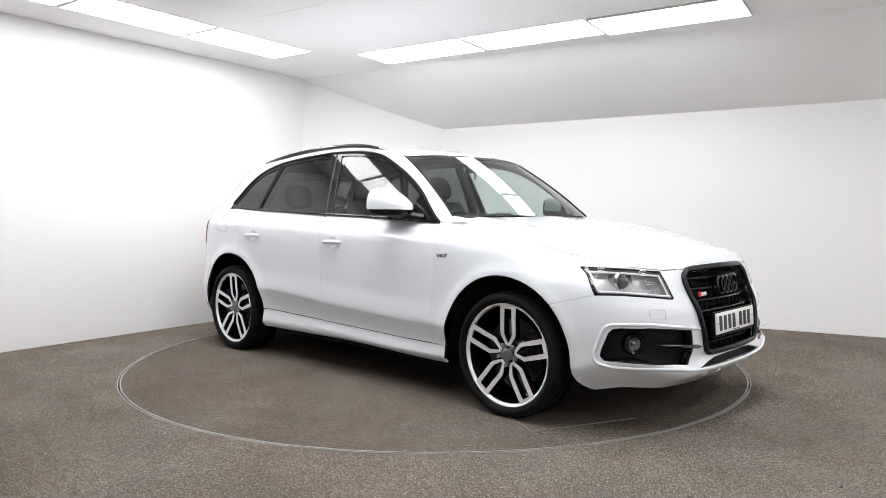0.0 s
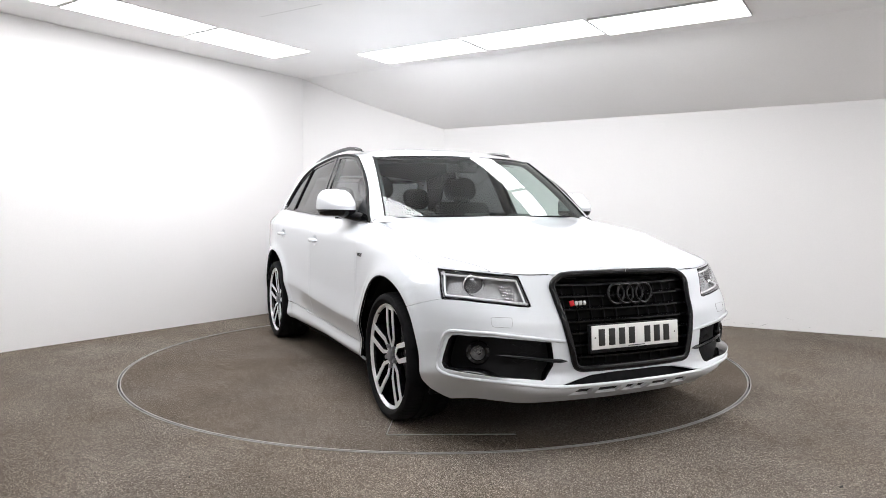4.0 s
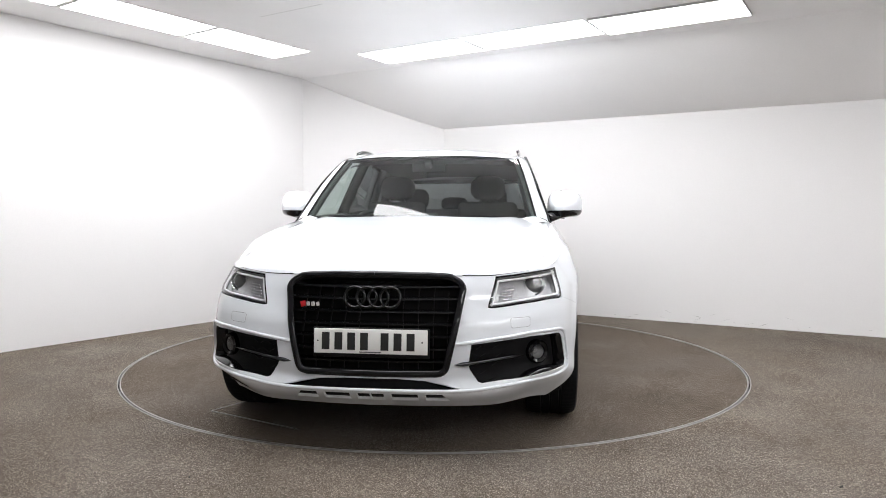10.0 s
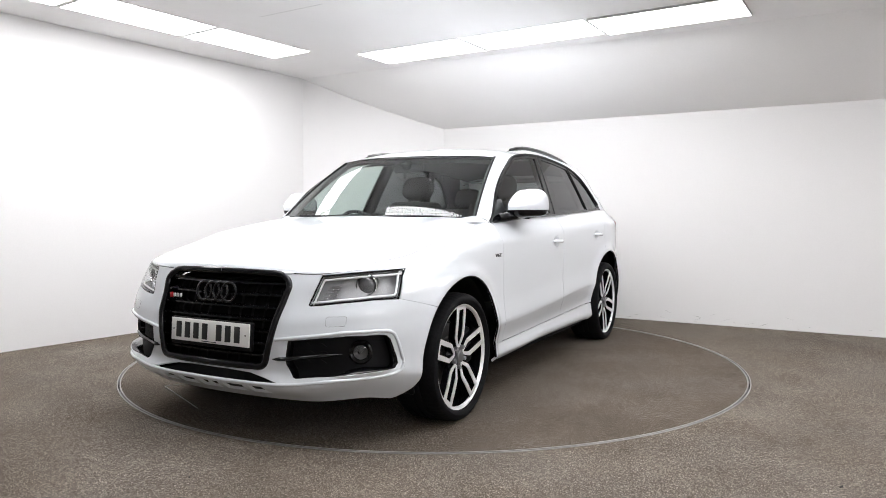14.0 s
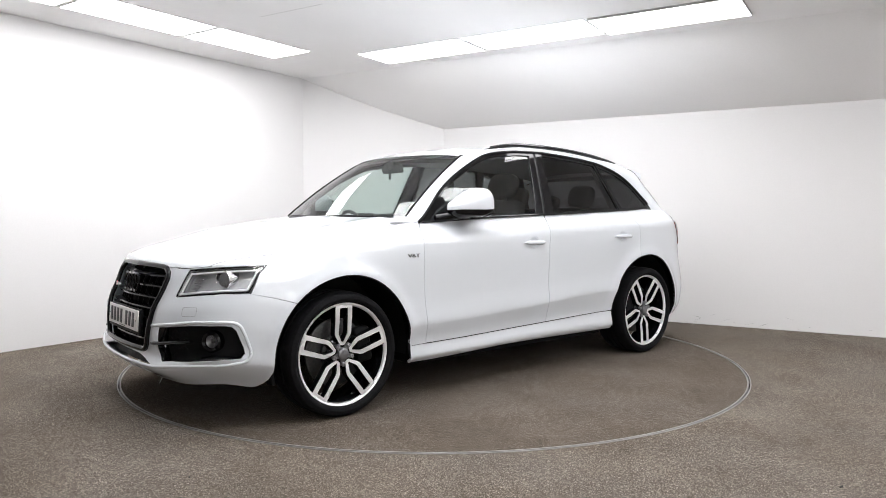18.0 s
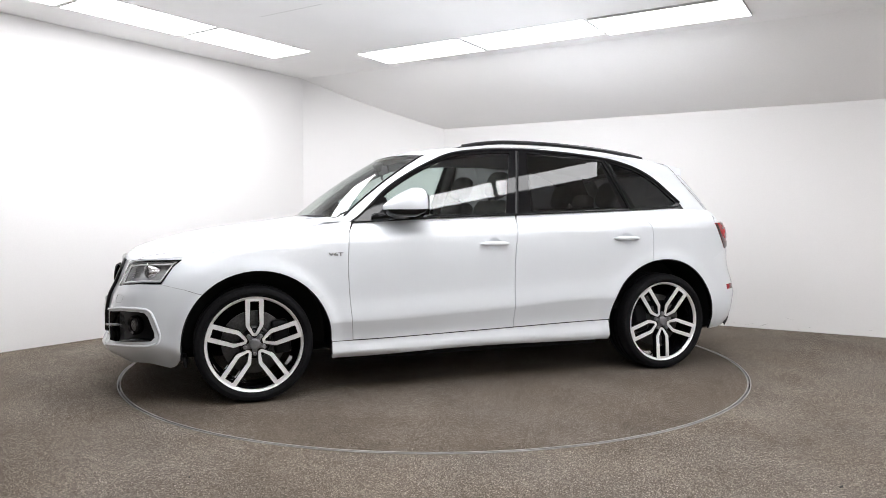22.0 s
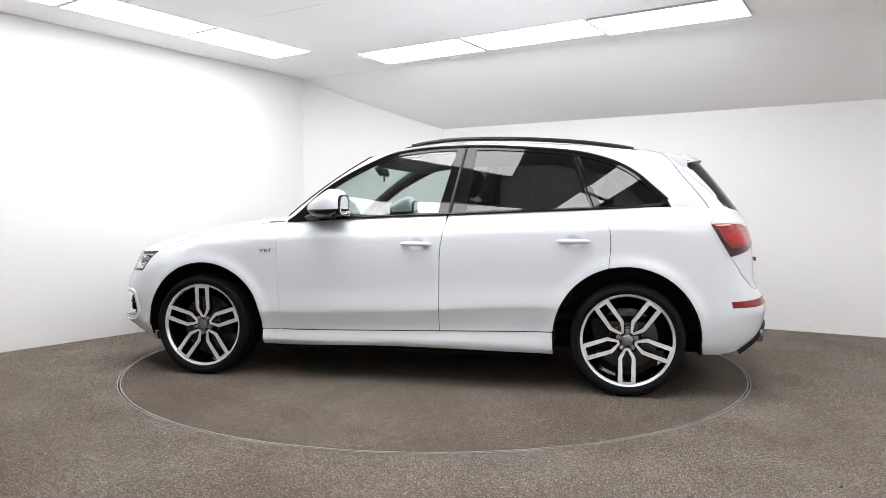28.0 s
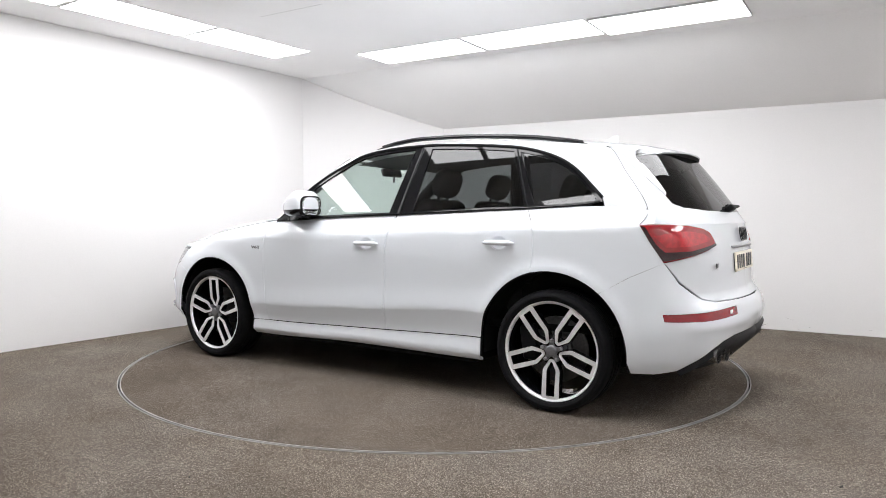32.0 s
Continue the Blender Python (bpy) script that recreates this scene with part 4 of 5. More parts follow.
LAMP_LOW = [Ry(0.515, 0.960), Ry(0.500, 0.932), Ry(0.60, 0.905), Ry(0.72, 0.880), X(-1.998, 0.846)]
cut("tailgate", M_PAINT, car, "white tailgate", whole=True, surface=skin, gap=0.002, step=0.035,
    outline=[(SEND, 0.632), Ry(0.30, 0.632), Ry(0.60, 0.638), Ry(0.68, 0.655), Ry(0.74, 0.695), X(-2.068, 0.745), X(-1.998, 0.846)]
    + LAMP_LOW[::-1][1:] + LAMP_TOP[::-1][:-1] + [X(-1.905, 1.0496), Ry(0.60, 1.0496), Ry(0.3, 1.0496), (SEND, 1.0496)])
DIFF = [(SEND, 0.447), Ry(0.25, 0.449), Ry(0.45, 0.448), Ry(0.58, 0.430), Ry(0.66, 0.395), Ry(0.73, 0.343), Ry(0.79, 0.285)]
REFL = [Ry(0.40, 0.602), Ry(0.55, 0.598), Ry(0.72, 0.590), X(-2.003, 0.582), X(-2.012, 0.545), Ry(0.74, 0.546), Ry(0.55, 0.552), Ry(0.42, 0.556)]
cut("rear_bumper", M_PAINT, car, whole=True, surface=skin, gap=0.0009, step=0.03, holes=[REFL],
    outline=[(SEND, 0.628), Ry(0.30, 0.628), Ry(0.60, 0.634), Ry(0.69, 0.652), Ry(0.75, 0.69), X(-2.062, 0.742), X(-1.998, 0.845), X(-1.84, 0.770)]
    + arch(ARCH_R, 131, 184, 18) + [X(-1.838, 0.31), X(-1.845, 0.262), X(-1.95, 0.262)] + DIFF[::-1])

# spoiler over the rear window
rows = []
for a in [-1.012] + list(np.linspace(-1, 1, 33)) + [1.012]:
    c = abs(a) ** 3
    y = a * 0.625
    zt = float(roof_z(-1.645, y))
    tipx, tipz = -1.925 + 0.135 * c + 0.05 * a * a + 0.02 * abs(a) ** 8, 1.470 - 0.035 * a * a - 0.028 * abs(a) ** 8
    rows.append([(-1.600, y * 0.97, float(roof_z(-1.60, y)) - 0.001), (-1.665, y, zt - 0.001), (-1.77, y * 1.0, (zt + tipz) / 2 + 0.008), (tipx + 0.02, y, tipz + 0.006), (tipx, y, tipz - 0.002),
                 (tipx + 0.004, y, tipz - 0.009), (tipx + 0.03, y, tipz - 0.013), (-1.80 + 0.08 * c, y * 0.97, 1.425 - 0.01 * a * a), (-1.70, y * 0.96, 1.412)])
for r in (rows[0], rows[-1]):
    for k, q in enumerate(r):
        r[k] = (q[0], q[1], min(q[2], float(np.interp(-q[0], (1.60, 1.70, 1.80), (1.470, 1.395, 1.395)))))
strip("spoiler", rows, M_PAINT, car, "white roof spoiler", single=True)
rows2 = [[r[5], r[6], r[7], r[8]] for r in [[np.array(q) - np.array([0, 0, 0.003]) for q in rr] for rr in rows]]
strip("spoiler_underside", rows2, M_MATT, car, "black spoiler underside", single=True)


# ---------- the car: door handles, badges, mirrors, rails ----------
def lathe(name, profile, mat, parent, n=72, axis="Y", m=Matrix(), label="", sharp=40, wobble=None):
    """Turns a profile of (along the axis, radius) into a round part."""
    v, f = [], []
    k = len(profile)
    for i in range(n):
        a = 2 * math.pi * i / n
        for j, (t, r) in enumerate(profile):
            rr = r if wobble is None else r + wobble(i, j)
            if axis == "Y":
                p = Vector((rr * math.cos(a), t, rr * math.sin(a)))
            else:
                p = Vector((t, rr * math.cos(a), rr * math.sin(a)))
            v.append(m @ p)
    for i in range(n):
        a, b = i * k, ((i + 1) % n) * k
        for j in range(k - 1):
            f.append((a + j, b + j, b + j + 1, a + j + 1))
    ob = link(name, v, f, mat, parent, True, label)
    bm = bmesh.new()
    bm.from_mesh(ob.data)
    bmesh.ops.recalc_face_normals(bm, faces=bm.faces)
    bm.to_mesh(ob.data)
    bm.free()
    ob.data.set_sharp_from_angle(angle=radians(sharp))
    return ob


def skin_at(q, lift=0.0):
    q = np.array([q])
    h = 0.006
    p = skin(q)[0]
    n = np.cross((skin(q + [h, 0]) - skin(q - [h, 0]))[0], (skin(q + [0, h]) - skin(q - [0, h]))[0])
    n /= np.linalg.norm(n)
    if np.dot(n, p - np.array([0, 0, 0.6])) < 0:
        n = -n
    return p + n * lift, n


for doors, (hx, hz), bowl in ((front_door, (-0.100, 0.908), BOWLS[0]), (rear_door, (-1.085, 0.934), BOWLS[1])):
    rim = np.array(bowl)
    mid = rim.mean(0)
    rows = []
    for k, d in ((1.10, 0.0015), (0.97, 0.0015), (0.88, 0.003), (0.70, 0.0075), (0.45, 0.0115), (0.1, 0.013)):
        ring = mid + (rim - mid) * k
        rows.append(np.array([skin_at(q, -d)[0] for q in ring] + [skin_at(ring[0], -d)[0]]))
    strip("handle_recess", rows, M_PAINT, doors)
    path = np.array([skin_at(X(hx + 0.104 - 0.208 * t, hz - 0.001), 0.006 + 0.016 * math.sin(math.pi * t) ** 0.5)[0] for t in np.linspace(0, 1, 22)])
    tube("door_handle", path, 0.0145, M_PAINT, doors, n=12, squash=1.0, taper=True)


def letters(name, body, size, m, mat, parent, depth=0.002, label=""):
    cu = bpy.data.curves.new(name, "FONT")
    cu.body, cu.size, cu.extrude, cu.align_x, cu.align_y = body, size, depth, "CENTER", "CENTER"
    tmp = bpy.data.objects.new(name, cu)
    me = bpy.data.meshes.new_from_object(tmp)
    bpy.data.objects.remove(tmp)
    me.materials.append(mat)
    me.transform(m)
    ob = new(name, me)
    ob.parent = parent
    if label:
        ob["label"] = label
    return ob


for side in (0, 1):
    p, n = skin_at(X(0.932, 0.855), 0.002)
    y = p[1] * (1 - 2 * side)
    basis = Matrix(((-1 + 2 * side, 0, 0, p[0]), (0, 0, 1 - 2 * side, y), (0, 1, 0, p[2]), (0, 0, 0, 1))) @ Matrix.Diagonal((1.75, 1, 1, 1))
    letters("engine_badge", "V6T", 0.030, basis, M_BADGE_DARK, front_wing[side], label="dark metal engine badge reading V6T")


def block(name, parts, mat, parent, label=""):
    """Blocks of (size, pose, bevel) joined into one part."""
    bm = bmesh.new()
    for size, m, bev in parts:
        b2 = bmesh.new()
        box(b2, *size, m, bev, 3)
        me = bpy.data.meshes.new("t")
        b2.to_mesh(me)
        b2.free()
        bm.from_mesh(me)
        bpy.data.meshes.remove(me)
    return part(name, bm, mat, parent, label, smooth=True, angle=35)


def sgn_pow(v, e):
    return math.copysign(abs(v) ** e, v)


def mirror_shell(z_from, z_to, grow=1.0, n=40, m=24):
    """Part of the rounded mirror housing between two heights (as shares of its half height)."""
    rows = []
    for i in range(m + 1):
        lat = math.asin(max(-1, min(1, z_from + (z_to - z_from) * i / m)))
        zz = sgn_pow(math.sin(lat), 0.75 if lat > 0 else 0.6)
        cr = abs(math.cos(lat)) ** 0.55
        row = []
        for j in range(n):
            a = 2 * math.pi * j / n
            ex, ey = sgn_pow(math.cos(a), 0.95 if math.cos(a) > 0 else 0.5), sgn_pow(math.sin(a), 0.72)
            x = 0.456 + (0.178 if ex > 0 else 0.088) * ex * cr * grow
            y = 0.944 + 0.118 * ey * cr * grow * (1 - 0.22 * max(0, ex)) - 0.03 * max(0, ex)
            rise = 1.0 - 0.78 * max(0.0, ex * cr) ** 1.15 if zz > 0 else 1.0 - 0.35 * max(0.0, -ex) - 0.15 * max(0.0, ey)
            lift = 0.0
            row.append((x, y, 1.142 + (0.118 if zz > 0 else 0.074) * zz * rise + lift))
        rows.append(row)
    return rows


caps = strip("door_mirror", mirror_shell(-0.10, 1.0), M_PAINT, car, "white door mirror on a black base", closed=True)
strip("mirror_base", mirror_shell(-1.0, -0.10, 0.985), M_BLACK, caps, "gloss black lower shell", closed=True)
for side in (0, 1):
    s = 1 - 2 * side
    arm = spline_through([(0.665, 0.815, 1.072), (0.620, 0.850, 1.080), (0.570, 0.885, 1.092), (0.510, 0.920, 1.102)], 12) * np.array([1, s, 1])
    tube("mirror_arm", arm, 0.042, M_BLACK, caps[side], n=14, squash=0.72, single=True)
    oval_yz = [(0.940 + 0.098 * sgn_pow(math.cos(a), 0.55), 1.152 + 0.070 * sgn_pow(math.sin(a), 0.55)) for a in np.linspace(0, 2 * math.pi, 36, endpoint=False)]
    for nm, k, x0, x1, mt, lb in (("mirror_bezel", 1.0, 0.376, 0.400, M_BLACK, ""), ("mirror_glass", 0.90, 0.3745, 0.378, M_CHROME, "mirror glass")):
        v, f = slab([((0.940 + (y - 0.940) * k) * s, 1.152 + (z - 1.152) * k) for y, z in oval_yz], x0, x1)
        link(nm, [(q[2], q[0], q[1]) for q in v], f, mt, caps[side], label=lb)
    tri = [(0.800, 1.056), (0.560, 1.066), (0.585, 1.200), (0.610, 1.212)]
    v, f = slab(tri, 0.0, 0.012)
    link("mirror_sail", [(q[0], s * (float(glass_side(q[0], q[1])) + 0.001 + q[2]), q[1]) for q in v], f, M_BLACK, caps[side])

RAIL = [(0.060, 1.545), (-0.03, 1.562), (-0.122, 1.578), (-0.312, 1.5945), (-0.695, 1.591), (-1.079, 1.566), (-1.311, 1.537), (-1.43, 1.516), (-1.490, 1.500)]
rc = spline_through(RAIL, 70)
rail_y = 0.612 - 0.020 * ((rc[:, 0] + 0.4) / 1.0) ** 2 * (rc[:, 0] < -0.4)
rail_path = np.stack([rc[:, 0], rail_y, rc[:, 1]], 1)
rails = tube("roof_rail", rail_path, 0.0155, M_BLACK, car, n=12, squash=0.85, taper=True, label="satin black roof rail")
tube("rail_top", rail_path[3:-3] + np.array([0, 0.003, 0.0095]), 0.0065, M_GREYTRIM, rails, n=8)

rows = []
for k in np.linspace(0, 1, 9):
    w = 0.016 * (1 - k) + 0.002
    x0, x1 = -1.33 - 0.085 * k ** 0.8, -1.452 - 0.004 * k
    zb = 1.560 + 0.050 * k
    rows.append([(x0 + (x1 - x0) * (0.5 - 0.5 * math.cos(a)), w * math.sin(a), zb) for a in np.linspace(0, 2 * math.pi, 20, endpoint=False)])
strip("roof_aerial", rows, M_PAINT, car, "white shark fin aerial", single=True, closed=True)

for y0, y1, a0 in ((-0.58, 0.02, 0.016), (-0.02, 0.56, 0.016)):
    path = screen(np.array([(y, a0 + 0.016 * math.sin(math.pi * t)) for t, y in zip(np.linspace(0, 1, 16), np.linspace(y0 / 0.74, y1 / 0.74, 16))]))
    tube("wiper", path + np.array([0.004, 0, -0.003]), 0.0055, M_MATT, car, single=True)
block("rear_wiper", [((0.05, 0.09, 0.035), pose(-2.150, 0.0, 1.135, 0, 35, 0), 0.012), ((0.02, 0.36, 0.014), pose(-2.128, -0.18, 1.150, 0, 35, 0), 0.005)], M_MATT, car)


# ---------- the car: nose ----------
def inner_rim(outline, w):
    """The outline, drawn in by w, for patches in the same surface."""
    d = dense(outline, 0.012)
    return [tuple(q) for q in inset(np.array(d), w)]


HL = HL_TOP + HL_OUT[1:] + HL_LOW + HL_IN
cut("wing_edge", M_PAINT, car, surface=skin, gap=0.0006, thick=0.008, step=0.03, edge=0.014,
    outline=HL_TOP + [(q[0], float(LZ[-1](q[0])) + 0.001) for q in HL_TOP[::-1]])
lamp = cut("headlight", M_LAMPGREY, car, "clear headlight with a silver reflector and black border", surface=skin, outline=HL, gap=0.006, thick=0.0, lift=-0.050, step=0.03)
cut("headlight_wall", M_LAMPGREY, lamp, surface=skin, outline=HL, holes=[inner_rim(HL, 0.005)], gap=0.002, thick=0.050, lift=-0.002, step=0.05)
cut("lens", M_LENS, lamp, "clear plastic lens", surface=skin, outline=HL, gap=0.003, thick=0.0, lift=0.002, step=0.025)
cut("headlight_border", M_BLACK, lamp, "black border", surface=skin, outline=HL, holes=[inner_rim(HL, 0.008)], gap=0.001, thick=0.006, lift=-0.001, step=0.03)
DRL_OUT = inner_rim(HL, 0.020)
cut("lamp_bezel", M_LAMPDARK, lamp, "dark inner bezel", surface=skin, outline=inner_rim(HL, 0.008), holes=[inner_rim(HL, 0.018)], gap=0.0, thick=0.01, lift=-0.016, step=0.03)
loop = spline_through(DRL_OUT[::3] + [DRL_OUT[0]], 110)
tube("running_light", np.array([skin_at(tuple(q), -0.014)[0] for q in loop]), 0.0054, M_DRL, lamp, n=8, label="pale daytime running light loop")
for side in (0, 1):
    s = 1 - 2 * side
    m = pose(1.982, s * 0.728, 0.762, 0, 0, s * 20) @ Matrix.Scale(1.25, 4)
    lathe("projector_ring", [(-0.05, 0.041), (0.006, 0.042), (0.010, 0.039), (0.006, 0.036), (-0.02, 0.035)], M_CHROME, lamp[side], n=40, axis="X", m=m)
    lathe("projector", [(-0.012, 0.036), (0.000, 0.034), (0.010, 0.026), (0.015, 0.015), (0.017, 0.0005)], M_PROJ, lamp[side], n=32, axis="X", m=m, label="grey projector lens")
    for k in range(5):
        q, nn = skin_at(Fy(0.605 + 0.004 * k, 0.715 + 0.014 * k), -0.040)
        yw = math.degrees(math.atan2(nn[1], nn[0]))
        block("reflector_bar", [((0.02, 0.070 - 0.006 * abs(k - 2), 0.004), pose(q[0], s * q[1], q[2], s * 8, 0, s * yw), 0.0015)], M_CHROME, lamp[side])

GR_TOP = [(0.0, 0.817), Fy(0.20, 0.815), Fy(0.315, 0.812), Fy(0.356, 0.807)]
grille = cut("grille", M_INNER, car, "black radiator grille with horizontal slats", whole=True, surface=skin, outline=GR_TOP + GRILLE, gap=0.0, thick=0.0, lift=-0.055, step=0.05)[0]
gp = np.array([skin_at(q, 0.007)[0] for q in spline_through(dense(GR_TOP + GRILLE, 0.03, False), 120)])
gp[:, 1:] = np.array([0.0, 0.595]) + (gp[:, 1:] - np.array([0.0, 0.595])) * np.array([0.982, 0.976])
gp[0, 1] = gp[-1, 1] = 0.0
strip("grille_frame", tube_rows(gp, 0.0165, 12, squash=0.8, up=(1, 0, 0)), M_BLACK, grille, "gloss black grille frame", whole=True, closed=True)
GR_SIDE = pchip([0.37, 0.388, 0.40, 0.735, 0.775, 0.797, 0.82], [0.30, 0.335, 0.345, 0.408, 0.402, 0.376, 0.33])
for z in (0.772, 0.715, 0.658, 0.601, 0.544, 0.487, 0.430):
    yy = float(GR_SIDE(z)) - 0.006
    path = np.array([skin_at(Fy(abs(y), z), -0.025)[0] * np.array([1, math.copysign(1, y), 1]) for y in np.linspace(-yy, yy, 41)])
    rows = [[q + np.array(o) for o in ((0.012, 0, 0.004), (0.012, 0, -0.004), (-0.03, 0, -0.010), (-0.03, 0, 0.010))] for q in path]
    strip("slat", rows, M_BLACK, grille, single=True, closed=True)
for y in (0.07, 0.14, 0.21, 0.28, 0.345):
    for s in (1, -1):
        z1 = 0.800 if y < 0.33 else 0.76
        path = np.array([skin_at(Fy(y, z), -0.052)[0] * np.array([1, s, 1]) for z in np.linspace(0.47 if y > 0.3 else 0.39, z1, 16)])
        rows = [[q + np.array(o) for o in ((0.008, 0.003, 0), (0.008, -0.003, 0), (-0.02, -0.003, 0), (-0.02, 0.003, 0))] for q in path]
        strip("upright_bar", rows, M_MATT, grille, single=True, closed=True)


def ring_emblem(parent, x, z, r, step, tube_r, mat, tilt=0.0, facing=1):
    for k in (-1.5, -0.5, 0.5, 1.5):
        prof = [(tube_r * math.cos(a) * 0.8, r + tube_r * math.sin(a)) for a in np.linspace(0, 2 * math.pi, 9)]
        lathe("emblem_ring", prof, mat, parent, n=40, axis="X", m=pose(x + 0.0006 * k * facing, k * step, z, 0, tilt, 0), sharp=80)


ring_emblem(grille, 2.216, 0.716, 0.0465, 0.055, 0.0085, M_BLACK, -8)


def number_plate(parent, name, x, z, tilt, mat, facing):
    plate = block(name, [((0.008, 0.520, 0.111), pose(x, 0, z, 0, tilt, 0), 0.003)], mat, parent, "number plate with plain black bars")
    turn = pose(x, 0, z, 0, tilt, 0)
    ys = [-0.205, -0.146, -0.087, -0.028, 0.066, 0.125, 0.184]
    for y in ys:
        w = 0.036
        m = turn @ Matrix.Translation((0.0050 * facing, -y * -facing, 0.0))
        block("letter_bar", [((0.003, w, 0.078), m, 0.001)], M_INK, plate)
    for y in (-0.242, 0.236):
        lathe("plate_screw", [(0.003, 0.004), (0.0055, 0.003), (0.0058, 0.0003)], M_GREYTRIM, plate, n=10, axis="X",
              m=turn @ Matrix.Translation((0.001 * facing if facing > 0 else -0.008, y, 0.0)))
    block("maker_bar", [((0.002, 0.10, 0.004), turn @ Matrix.Translation((0.0042 * facing, 0.0, -0.048)), 0.0004)], M_GREYTRIM, plate)
    return plate


holder = block("plate_holder", [((0.020, 0.535, 0.135), pose(2.250, 0, 0.515, 0, -4, 0), 0.005)], M_MATT, grille)
number_plate(car, "front_number_plate", 2.264, 0.5225, -4, M_PLATE, 1)
block("dealer_bar", [((0.002, 0.095, 0.006), pose(2.2615, 0.0, 0.4575, 0, -4, 0), 0.0005)], M_BADGE_WHITE, grille)
bx0 = skin_at(Fy(0.29, 0.679), 0.004)[0][0]
block("model_badge", [((0.006, 0.024, 0.026), pose(bx0, -0.330, 0.681, 14, -6, -7), 0.002)], M_BADGE_RED, grille, "red and silver badge of plain bars")
for k, w in ((-0.306, 0.016), (-0.283, 0.018), (-0.260, 0.016)):
    block("badge_bar", [((0.006, w, 0.020), pose(bx0 + 0.002, k, 0.681, 10, -6, -7), 0.004)], M_BADGE_WHITE, grille)

fog = cut("fog_opening", M_MATT, car, "black lower air opening with a round fog lamp", surface=skin, outline=FOG, gap=-0.004, thick=0.0, lift=-0.060, step=0.03)
cut("opening_wall", M_BLACK, fog, surface=skin, outline=inner_rim(FOG, -0.004), holes=[inner_rim(FOG, 0.003)], gap=0.0, thick=0.06, lift=-0.004, step=0.05)
for side in (0, 1):
    s = 1 - 2 * side
    p, nn = skin_at(Fy(0.775, 0.458), -0.040)
    m = pose(p[0], s * p[1], p[2], 0, 0, s * 34)
    lathe("fog_lamp", [(-0.03, 0.056), (0.004, 0.055), (0.012, 0.047), (0.004, 0.036), (-0.02, 0.034)], M_BLACK, fog[side], n=36, axis="X", m=m, label="round fog lamp")
    lathe("fog_lens", [(0.000, 0.0350), (0.006, 0.026), (0.009, 0.0005)], M_LENS, fog[side], n=28, axis="X", m=m)
    lathe("fog_reflector", [(-0.003, 0.034), (-0.014, 0.026), (-0.020, 0.012), (-0.010, 0.008), (-0.008, 0.0005)], M_PROJ, fog[side], n=28, axis="X", m=m)
    path = [(0.376, 0.422, 0.007), (0.40, 0.423, 0.007), (0.45, 0.427, -0.001), (0.56, 0.441, -0.010), (0.70, 0.456, -0.016)]
    pts = np.array([skin_at(Fy(y, z), l)[0] * np.array([1, s, 1]) for y, z, l in path])
    pc = spline_through(pts, 26)
    tube("blade", pc, 0.013, M_BLACK, fog[side], n=8, squash=0.75, single=True, taper=True)
    for i in range(7):
        for j in range(4):
            y, z = 0.475 + 0.038 * i + 0.019 * (j % 2), 0.372 + 0.040 * j
            if 0.36 + 0.14 * (y - 0.45) < z < 0.50 + 0.1 * (y - 0.45) and not (y > 0.63):
                q = skin_at(Fy(y, z), -0.064)[0]
                block("honeycomb_rib", [((0.016, 0.030, 0.004), pose(q[0], s * q[1], q[2], 30 if (i + j) % 2 else -30, 0, s * 20), 0.0)], M_MATT, fog[side])
cut("slot_backing", M_MATT, car, "", whole=True, surface=skin, outline=[(0.0, 0.252), Fy(0.2, 0.252), Fy(0.37, 0.254), Fy(0.37, 0.294), Fy(0.2, 0.294), (0.0, 0.294)], gap=0.0, thick=0.0, lift=-0.013, step=0.05)
intake = cut("lower_intake", M_MATT, car, "black lower intake slot", whole=True, surface=skin, outline=INTAKE, gap=-0.004, thick=0.0, lift=-0.045, step=0.05)[0]
for side in (0, 1):
    # headlamp washer cover and parking sensor, as fine joints in the paint
    s = 1 - 2 * side
    loop = [(0.63, 0.625), (0.705, 0.628), (0.712, 0.622), (0.712, 0.592), (0.705, 0.585), (0.635, 0.581), (0.627, 0.588), (0.624, 0.618), (0.63, 0.625)]
    path = np.array([skin_at(Fy(y, z), 0.0)[0] * np.array([1, s, 1]) for y, z in dense(loop, 0.01, False)])
    tube("washer_joint", path, 0.0006, M_GREYTRIM, front_bumper[0], n=6, single=True)


# ---------- the car: tail ----------
LAMP = LAMP_TOP + LAMP_LOW
tl = cut("tail_lamp", M_RED, car, "red tail lamp", surface=skin, outline=LAMP, gap=0.002, thick=0.02, lift=0.003, step=0.03)
cut("lamp_base", M_DARKRED, tl, "dark lower border", surface=skin, gap=0.0, thick=0.004, lift=0.0055, step=0.02,
    outline=[X(-1.884, 1.034), X(-1.905, 1.030), X(-1.960, 0.940), X(-2.000, 0.900), Ry(0.735, 0.905), Ry(0.60, 0.926), Ry(0.515, 0.940), Ry(0.505, 0.931), Ry(0.60, 0.909), Ry(0.72, 0.885), X(-1.994, 0.853), X(-1.935, 0.945)])
cut("light_guide", M_BRIGHTRED, tl, "brighter red light guide", surface=skin, gap=0.0, thick=0.003, lift=0.005, step=0.02,
    outline=[X(-1.945, 0.985), Ry(0.80, 1.005), Ry(0.70, 1.006), Ry(0.61, 0.992), Ry(0.555, 0.965), Ry(0.60, 0.950), Ry(0.72, 0.930), X(-2.005, 0.925)])
cut("reflector", M_REFLECTOR, car, "dark red bumper reflector", surface=skin, outline=REFL, gap=0.001, thick=0.012, lift=-0.002, step=0.03)
